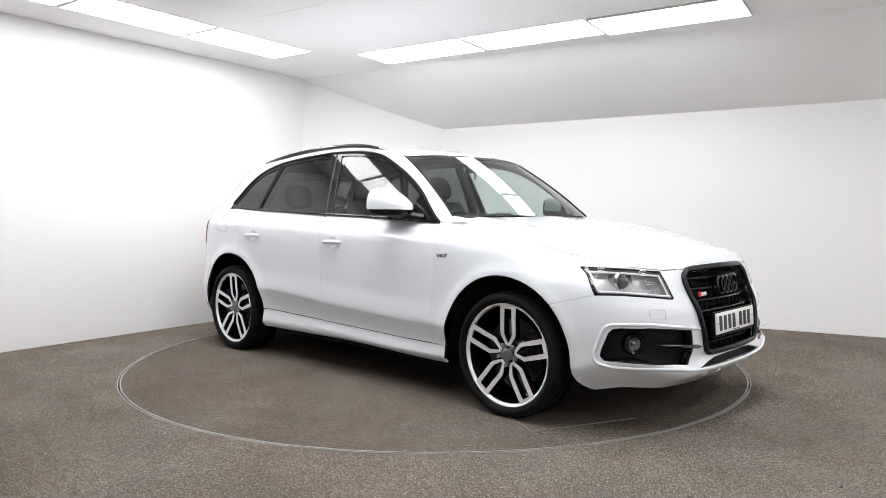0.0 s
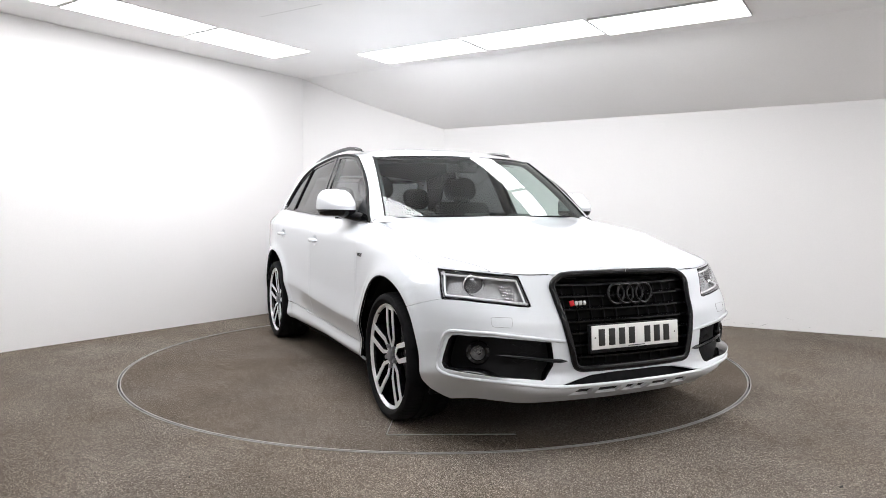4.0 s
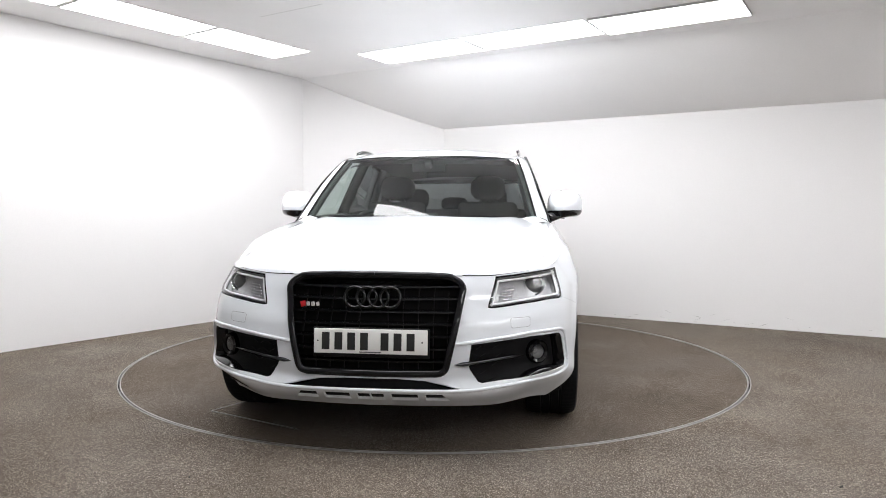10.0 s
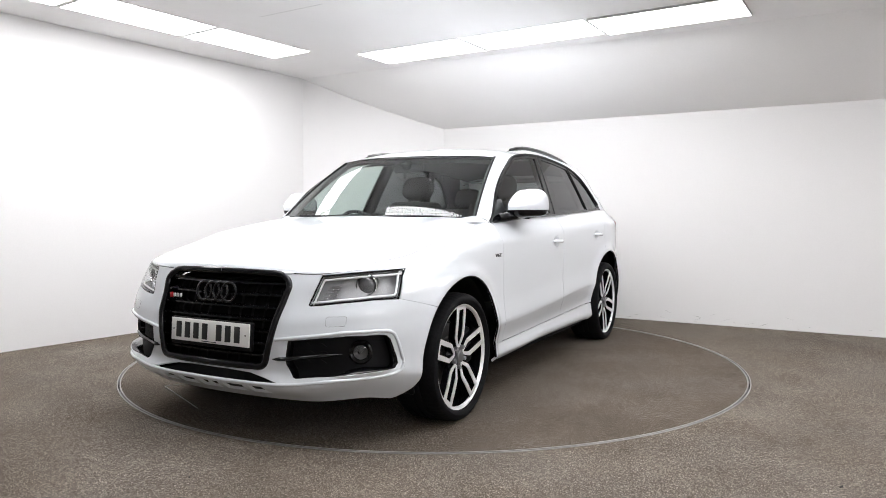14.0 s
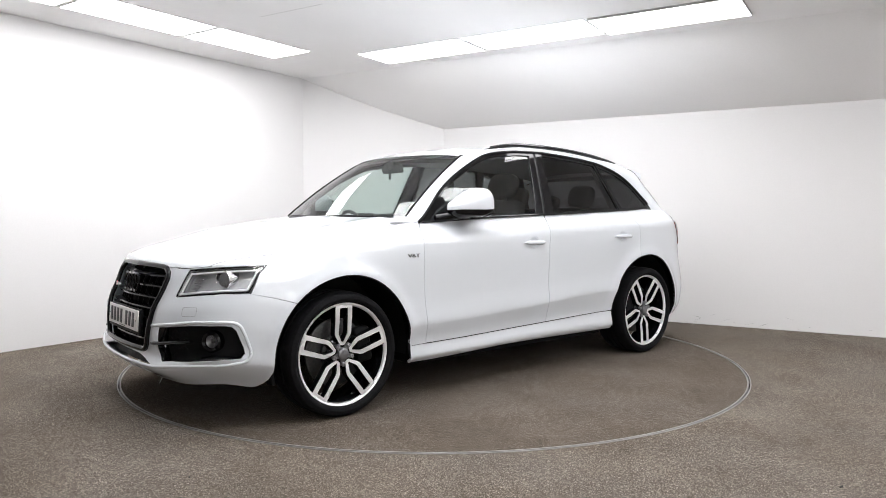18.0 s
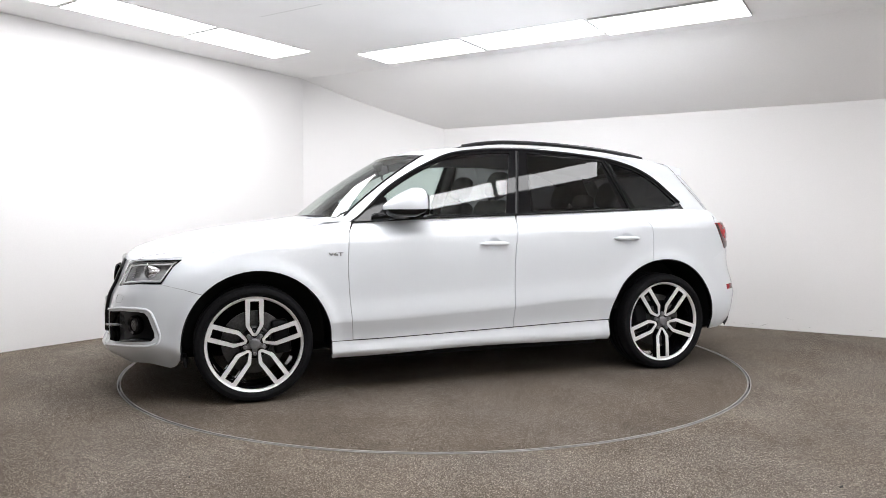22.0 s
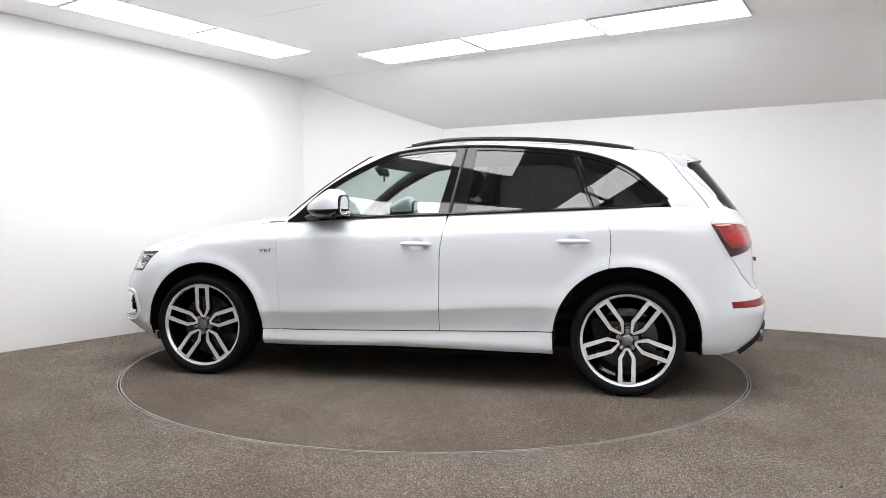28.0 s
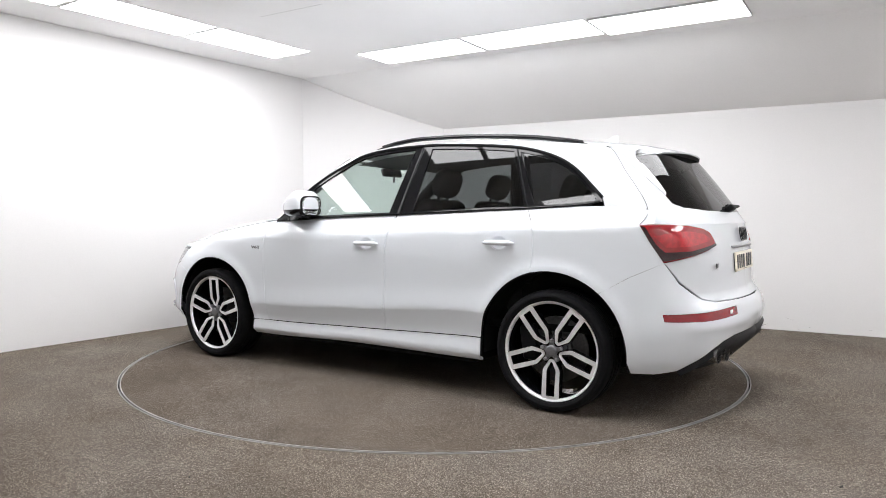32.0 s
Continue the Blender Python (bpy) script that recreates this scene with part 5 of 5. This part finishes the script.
for side in (0, 1):
    q, nn = skin_at(Ry(0.50, 0.576), 0.001)
    block("reverse_lamp", [((0.006, 0.03, 0.020), pose(q[0], q[1] * (1 - 2 * side), q[2], 0, 0, -10 * (1 - 2 * side)), 0.002)], M_DRL, car, "small clear reversing lamp")
dt = np.array([skin_at((s0, z0), -0.004)[0] for s0, z0 in dense(DIFF, 0.03, False)])
dt[0, 1] = 0.0
rows = [dt, dt + np.array([-0.014, 0, -0.03]), dt * np.array([1, 1, 0]) + np.array([0.0, 0, 1]) * (dt[:, 2:] * 0.55 + 0.125) * np.array([0, 0, 1]) + np.array([0.004, 0, 0]),
        dt * np.array([1, 0.97, 0]) + np.array([0.10, 0, 0]) + np.array([0, 0, 1]) * (dt[:, 2:] * 0.1 + 0.23),
        dt * np.array([0, 0.95, 0]) + np.array([-1.85, 0, 0.225])]
diffuser = strip("diffuser", rows, M_MATT, car, "grey plastic rear diffuser", whole=True)[0]
for y in (0.14, 0.32):
    for s in (1, -1):
        block("diffuser_fin", [((0.14, 0.05, 0.045), pose(-2.170, s * y, 0.318, 0, 16, 0), 0.016)], M_GREYTRIM, diffuser)
for y in (0.540, 0.630):
    for s in (1, -1):
        pipe = [(-0.12, 0.038), (0.0, 0.0405), (0.004, 0.0415), (0.004, 0.038), (-0.01, 0.036), (-0.10, 0.034)]
        tip = lathe("exhaust_tip", [(-t, r) for t, r in pipe], M_TIP, car, n=32, axis="X", m=pose(-2.258 + 0.25 * (y - 0.5), s * y, 0.354, 0, 0, s * -8), label="round metal exhaust tip")
        lathe("bore", [(0.05, 0.035), (0.055, 0.0005)], M_INNER, tip, n=16, axis="X", m=pose(-2.258 + 0.25 * (y - 0.5), s * y, 0.354, 0, 0, s * -8))
number_plate(car, "rear_number_plate", -2.232, 0.828, 4, M_YPLATE, -1)
ring_emblem(car, -2.224, 0.985, 0.038, 0.045, 0.0045, M_BLACK, 10, -1)
block("tailgate_handle", [((0.045, 0.54, 0.013), pose(-2.206, 0, 0.916, 0, -12, 0), 0.005)], M_SATIN, car, "satin trim strip over the number plate")
block("plate_recess", [((0.012, 0.500, 0.100), pose(-2.226, 0, 0.828, 0, 4, 0), 0.004)], M_MATT, car)
rb = skin_at(Ry(0.52, 0.822), 0.003)[0]
rear_badge = block("rear_badge", [((0.005, 0.022, 0.026), pose(rb[0], rb[1] + 0.035, rb[2], 0, 0, 12), 0.002)], M_GREYTRIM, car, "small badge of plain bars")
for k in (0.010, -0.014, -0.038):
    block("badge_bar", [((0.005, 0.016, 0.022), pose(rb[0] - 0.001 + 0.2 * k * -1, rb[1] + k, rb[2], 0, 0, 12), 0.002)], M_GREYTRIM, rear_badge)

# fuel flap joint on the right rear quarter
loop = [(-1.50, 0.955), (-1.47, 0.965), (-1.52, 1.055), (-1.545, 1.065), (-1.66, 1.072), (-1.685, 1.06), (-1.68, 0.985), (-1.66, 0.965), (-1.50, 0.955)]
path = np.array([skin_at(X(x, z), 0.0)[0] * np.array([1, -1, 1]) for x, z in dense(loop, 0.012, False)])
tube("fuel_flap_joint", path, 0.0011, M_GREYTRIM, rear_quarter[1], n=6, single=True)


# fine shut lines of the tailgate and the bonnet
line = np.concatenate([e2, np.array([skin_at(X(x, z), 0.0)[0] for x, z in ((-1.898, 1.085), (-1.888, 1.062), (-1.876, 1.043))])])
tube("tailgate_joint", spline_through(line, 60) + np.array([-0.0015, 0.0015, 0.001]), 0.0013, M_GREYTRIM, car, n=6)
vs = np.linspace(0.0, 1.0, 50)
line = bonnet_sheet(vs, 0.84 + 0.145 * vs ** 0.8)
tube("bonnet_joint", line + np.array([0.0, 0.0, 0.0004]), 0.0011, M_GREYTRIM, car, n=6)


# ---------- the car: inside of the body, underside ----------
def shell(name, s0, s1, zlow, zhigh, back, n=30):
    rows = []
    for k in np.linspace(0, 1, 10):
        row = []
        for s in np.linspace(s0, s1, n):
            z = zlow(s) + (zhigh(s) - zlow(s)) * k
            row.append(skin_at((s, z), -back)[0])
        rows.append(row)
    strip(name, rows, M_INNER, car)


z7 = lambda d: (lambda s: float(LZ[-1](s)) - d)
flatz = lambda z: (lambda s: z)
shell("inner_shell", X(0.95, 0.5)[0], X(-0.95, 0.5)[0], flatz(0.25), z7(0.012), 0.042)
shell("inner_shell", 0.0, X(1.80, 0.5)[0], flatz(0.235), z7(0.03), 0.085)
shell("inner_shell", X(1.84, 0.85)[0], X(0.93, 0.8)[0], flatz(0.775), z7(0.02), 0.022)
shell("inner_shell", X(-0.93, 0.8)[0], X(-1.90, 0.85)[0], flatz(0.795), z7(0.012), 0.042)
shell("inner_shell", X(-1.86, 0.5)[0], SEND, flatz(0.34), flatz(0.80), 0.030)
shell("inner_shell", X(-1.88, 0.9)[0], SEND, flatz(0.80), flatz(1.04), 0.030)
for ax, az, ar in (ARCH_F, ARCH_R):
    r = ar + 0.006
    rows = []
    for y in (0.893, 0.80, 0.62, 0.58):
        k = 1.0 if y > 0.6 else 0.35
        rows.append([(ax + r * k * math.cos(radians(a)), y, az + r * k * math.sin(radians(a)) - (0.0)) for a in np.linspace(-9, 189, 40)])
    strip("wheel_arch_liner", rows, M_MATT, car, "black wheel arch liner")
    lip = np.array([skin_at(X(x, z), -0.0065)[0] for x, z in [(ax + ar, az - 0.09)] + circle_arc((ax, az, ar), 0, 180, 40) + [(ax - ar, az - 0.09)]])
    tube("arch_lip", lip, 0.006, M_MATT, car, n=6)
block("underbody", [((3.86, 1.12, 0.14), pose(-0.03, 0, 0.285), 0.02), ((1.80, 1.76, 0.12), pose(0.0, 0, 0.265), 0.02), ((0.30, 1.20, 0.07), pose(1.92, 0, 0.262), 0.01), ((0.30, 1.40, 0.09), pose(-1.95, 0, 0.310), 0.01)], M_INNER, car, "black underbody")
for x in (1.405, -1.407):
    block("axle_beam", [((0.14, 1.50, 0.12), pose(x, 0, 0.34), 0.03)], M_INNER, car)
for sd in (1, -1):
    block("mudguard", [((0.02, 0.20, 0.06), pose(1.790, sd * 0.77, 0.245, 0, 12, 0), 0.006)], M_MATT, car)



# ---------- the car: cabin ----------
def pillow(name, sx, sy, sz, m, mat, parent, power=0.55):
    """A rounded cushion: a ball pressed towards a block."""
    bm = bmesh.new()
    bmesh.ops.create_uvsphere(bm, u_segments=28, v_segments=18, radius=1.0)
    for q in bm.verts:
        q.co = m @ Vector((sgn_pow(q.co.x, power) * sx / 2, sgn_pow(q.co.y, power) * sy / 2, sgn_pow(q.co.z, power) * sz / 2))
    return part(name, bm, mat, parent, smooth=True)


def seat(x, y, w, tilt, head=True, bz=0.62, back_h=0.60):
    base = block("seat", [((0.50, w, 0.20), pose(x + 0.10, y, bz, 0, -5, 0), 0.06)], M_CLOTH, car, "black cloth seat")
    lean = pose(x - 0.16, y, bz + 0.06, 0, -tilt, 0)
    block("backrest", [((0.13, w, back_h), lean @ Matrix.Translation((0, 0, back_h / 2)), 0.055)], M_CLOTH, base)
    if head:
        pillow("headrest", 0.12, 0.28, 0.20, lean @ Matrix.Translation((0.02, 0, back_h + 0.115)), M_CLOTH, base, 0.7)
        block("headrest_post", [((0.02, 0.02, 0.1), lean @ Matrix.Translation((0.02, 0.06, back_h + 0.02)), 0.004),
                           ((0.02, 0.02, 0.1), lean @ Matrix.Translation((0.02, -0.06, back_h + 0.02)), 0.004)], M_CLOTH, base)
    return base


for y in (0.37, -0.37):
    seat(0.02, y, 0.48, 20, bz=0.57)
seat(-0.92, 0.0, 1.36, 22, head=False, back_h=0.50)
for y in (0.37, 0.0, -0.37):
    pillow("rear_headrest", 0.10, 0.25, 0.20 if y else 0.12, pose(-1.295, y, 1.245 if y else 1.20, 0, -18, 0), M_CLOTH, car, 0.65)
rows = []
for k in np.linspace(0, 1, 12):
    y = -0.80 + 1.60 * k
    h = 1.0 - abs(2 * k - 1) ** 4 * 0.25
    rows.append([(0.985, y, 1.045), (0.80, y, 1.055), (0.66, y, 1.045 - 0.01 * abs(y)), (0.60, y, 1.00), (0.62, y, 0.86), (0.70, y, 0.55)])
strip("dashboard", rows, M_DASH, car, "dark grey dashboard", single=True)
block("binnacle", [((0.16, 0.36, 0.07), pose(0.63, -0.37, 1.055), 0.03), ((0.03, 0.18, 0.11), pose(0.63, 0.0, 1.05), 0.01)], M_DASH, car)
ring = [(0.012 * math.cos(a), 0.178 + 0.014 * math.sin(a)) for a in np.linspace(0, 2 * math.pi, 9)]
wheel_m = pose(0.47, -0.37, 0.955, 0, 24, 0)
steer = lathe("steering_wheel", ring, M_DASH, car, n=48, axis="X", m=wheel_m, sharp=80, label="black steering wheel")
block("steering_boss", [((0.03, 0.13, 0.11), wheel_m @ Matrix.Translation((0.02, 0, 0)), 0.014), ((0.012, 0.34, 0.035), wheel_m @ Matrix.Translation((0.01, 0, 0)), 0.004),
                        ((0.012, 0.05, 0.17), wheel_m @ Matrix.Translation((0.01, 0, -0.09)), 0.004)], M_DASH, steer)
block("rear_view_mirror", [((0.03, 0.24, 0.065), pose(0.40, 0.0, 1.425, 0, 15, 0), 0.014), ((0.07, 0.06, 0.06), pose(0.425, 0.0, 1.448, 0, 30, 0), 0.02), ((0.014, 0.02, 0.05), pose(0.40, -0.03, 1.375), 0.004)], M_DASH, car)
block("cabin_floor", [((2.6, 1.70, 0.05), pose(-0.45, 0, 0.46), 0.01), ((0.9, 0.22, 0.34), pose(0.15, 0, 0.60), 0.04), ((0.10, 1.2, 0.45), pose(-1.45, 0, 0.72), 0.02),
                      ((0.64, 1.16, 0.04), pose(-1.62, 0, 0.98), 0.01)], M_INNER, car)
for s in (1, -1):
    for x0, x1 in ((0.78, -0.24), (-0.28, -1.20)):
        path = np.array([(x, s * (float(glass_side(x, BELT(-x))) - 0.055), float(BELT(-x)) - 0.03) for x in np.linspace(x0, x1, 16)])
        tube("door_card_top", path, 0.045, M_DASH, car, n=10, single=True)
    path = np.array([(x, s * (float(glass_side(x, z)) - 0.03), z) for x, z in zip(np.linspace(-0.290, -0.378, 12), np.linspace(1.06, 1.52, 12))])
    tube("pillar_lining", path, 0.035, M_DASH, car, n=10, single=True)
    path = np.array([(x, s * (float(glass_side(x, z)) - 0.035), z) for x, z in zip(np.linspace(-1.21, -1.08, 12), np.linspace(1.10, 1.50, 12))])
    tube("pillar_lining", path, 0.032, M_DASH, car, n=10, single=True)
    path = screen(np.array([(s * 0.985, b) for b in np.linspace(0.0, 1.0, 14)])) - np.array([0.03, 0, 0.012])
    tube("pillar_lining", path, 0.024, M_DASH, car, n=10, single=True)


# ---------- the car: wheels ----------
def road_wheel(x, side, phase):
    s = 1 - 2 * side
    m = pose(x, s * 0.947, 0.3405, 0, 0, 0 if s > 0 else 180)
    spin = m @ Matrix.Rotation(radians(-phase), 4, "Y")
    hub = lathe("wheel", [(-0.018, 0.2600), (-0.03, 0.2570), (-0.19, 0.2450), (-0.225, 0.262), (-0.232, 0.276)], M_BLACK, car, n=72, m=m,
                label="black and machined silver alloy wheel with five double spokes")
    lathe("rim_lip", [(-0.020, 0.2730), (-0.009, 0.2797), (-0.005, 0.2780), (-0.007, 0.2705), (-0.014, 0.2650), (-0.024, 0.2620)], M_SILVER, hub, n=96, m=m, label="machined silver rim edge")
    prof = [(-0.236, 0.276), (-0.252, 0.295), (-0.254, 0.315), (-0.240, 0.331), (-0.222, 0.3375), (-0.178, 0.3400), (-0.176, 0.3340), (-0.166, 0.3340), (-0.164, 0.3402),
            (-0.132, 0.3403), (-0.130, 0.3340), (-0.120, 0.3340), (-0.118, 0.3403), (-0.086, 0.3402), (-0.084, 0.3340), (-0.074, 0.3340), (-0.072, 0.3400), (-0.030, 0.3380),
            (-0.012, 0.3350), (0.003, 0.3270), (0.011, 0.3120), (0.011, 0.3020), (0.008, 0.2985), (0.007, 0.2945), (0.001, 0.2860), (-0.008, 0.2795), (-0.022, 0.2760)]

    def sipes(i, j):
        edge = 16 <= j <= 19 or 3 <= j <= 5
        return -0.0016 if edge and i % 3 == 0 else 0.0
    lathe("tyre", prof, M_RUBBER, hub, n=216, m=m, label="low-profile black tyre", sharp=30, wobble=sipes)
    lathe("hub_disc", [(-0.056, 0.088), (-0.044, 0.078), (-0.036, 0.060), (-0.034, 0.034)], M_BLACK, hub, n=40, m=spin)
    star = []
    for i in range(80):
        a = 2 * math.pi * i / 80
        r = 0.033 + 0.035 * (0.5 + 0.5 * math.cos(5 * (a - math.pi / 2) + math.pi)) ** 2.2
        star.append((r * math.cos(a), r * math.sin(a)))
    v, f = slab(star, -0.036, -0.0225)
    link("hub_star", [spin @ Vector((q[0], q[2], q[1])) for q in v], f, M_HUB, hub, label="grey five-armed hub cover")
    lathe("hub_cap", [(-0.030, 0.0335), (-0.016, 0.0325), (-0.0115, 0.028), (-0.0105, 0.018), (-0.010, 0.0004)], M_HUB, hub, n=36, m=spin)
    lathe("brake_disc", [(-0.115, 0.185), (-0.100, 0.185), (-0.098, 0.180), (-0.098, 0.100), (-0.085, 0.095), (-0.070, 0.06)], M_DISCSTEEL, hub, n=48, m=m)
    block("caliper", [((0.10, 0.07, 0.20), m @ pose(-0.155 if x > 0 else 0.155, -0.085, 0.03, 0, 8, 0), 0.02)], M_MATT, hub)

    # the face of a double spoke: a long shield with a slot through it, as half outlines of (radius, sideways)
    outer = [(0.2680, 0.0), (0.2675, 0.030), (0.2650, 0.0525), (0.180, 0.0520), (0.112, 0.0515), (0.100, 0.0475), (0.060, 0.0225), (0.0470, 0.0130), (0.0450, 0.0)]
    slot = [(0.2500, 0.0), (0.2500, 0.0215), (0.2470, 0.0245), (0.180, 0.0250), (0.118, 0.0270), (0.108, 0.0255), (0.075, 0.0090), (0.0650, 0.0040), (0.0630, 0.0)]

    def grown(half, g, c):
        """The half outline moved away from the middle of the spoke by g."""
        full = half + [(r, -u) for r, u in half[-2:0:-1]]
        return [(r + g * (1.0 if r > c else -1.0) * (1.0 if abs(u) < 0.03 else 0.3), u + g * (0.0 if abs(u) < 1e-6 else math.copysign(1.0, u))) for r, u in full]

    def lie(r, u):
        return -0.009 - 0.018 * max(0.0, (0.255 - r) / 0.20) ** 1.4
    for k in range(5):
        turn = spin @ Matrix.Rotation(radians(-72 * k), 4, "Y")
        made = []
        for g, y_up, deep in ((0.0030, -0.0045, 0.036), (-0.0010, 0.0, 0.0045)):
            bm = bmesh.new()
            rings = []
            for half, sign in ((outer, 1), (slot, -1)):
                pts = grown(half, g * sign, 0.16)
                for dy in (0.0, -deep):
                    rings.append([bm.verts.new(turn @ Vector((u, lie(r, u) + y_up + dy, r))) for r, u in pts])
            count = len(rings[0])
            for i in range(count):
                j = (i + 1) % count
                for a, b in ((0, 2), (1, 0), (2, 3)):
                    bm.faces.new((rings[a][i], rings[a][j], rings[b][j], rings[b][i]))
            bmesh.ops.recalc_face_normals(bm, faces=bm.faces)
            made.append(bm)
        part("spoke", made[0], M_BLACK, hub)
        part("spoke_face", made[1], M_SILVER, hub)
        bolt = turn @ Matrix.Rotation(radians(36), 4, "Y") @ Matrix.Translation((0, 0, 0.057))
        lathe("wheel_bolt", [(-0.034, 0.0115), (-0.014, 0.0110), (-0.012, 0.009), (-0.012, 0.005), (-0.018, 0.0004)], M_SATIN, hub, n=12, m=bolt)
    lathe("valve", [(-0.03, 0.004), (0.0, 0.004), (0.001, 0.0004)], M_MATT, hub, n=8, m=spin @ Matrix.Rotation(radians(36), 4, "Y") @ Matrix.Translation((0, 0, 0.252)))


for x, side, phase in ((1.406, 0, 0), (-1.408, 0, 180), (1.406, 1, 3), (-1.408, 1, 0)):
    road_wheel(x, side, phase)


# ---------- what moves ----------
def motions():
    rows, car_rows = [], []
    for t, a in TURN:
        spin = Matrix.Rotation(radians(a), 4, "Z")
        rows.append((t, spin))
        car_rows.append((t, spin @ Matrix.Translation((OFF[0], OFF[1], 0.0))))
    walk(turntable, rows)
    walk(car, car_rows)


motions()
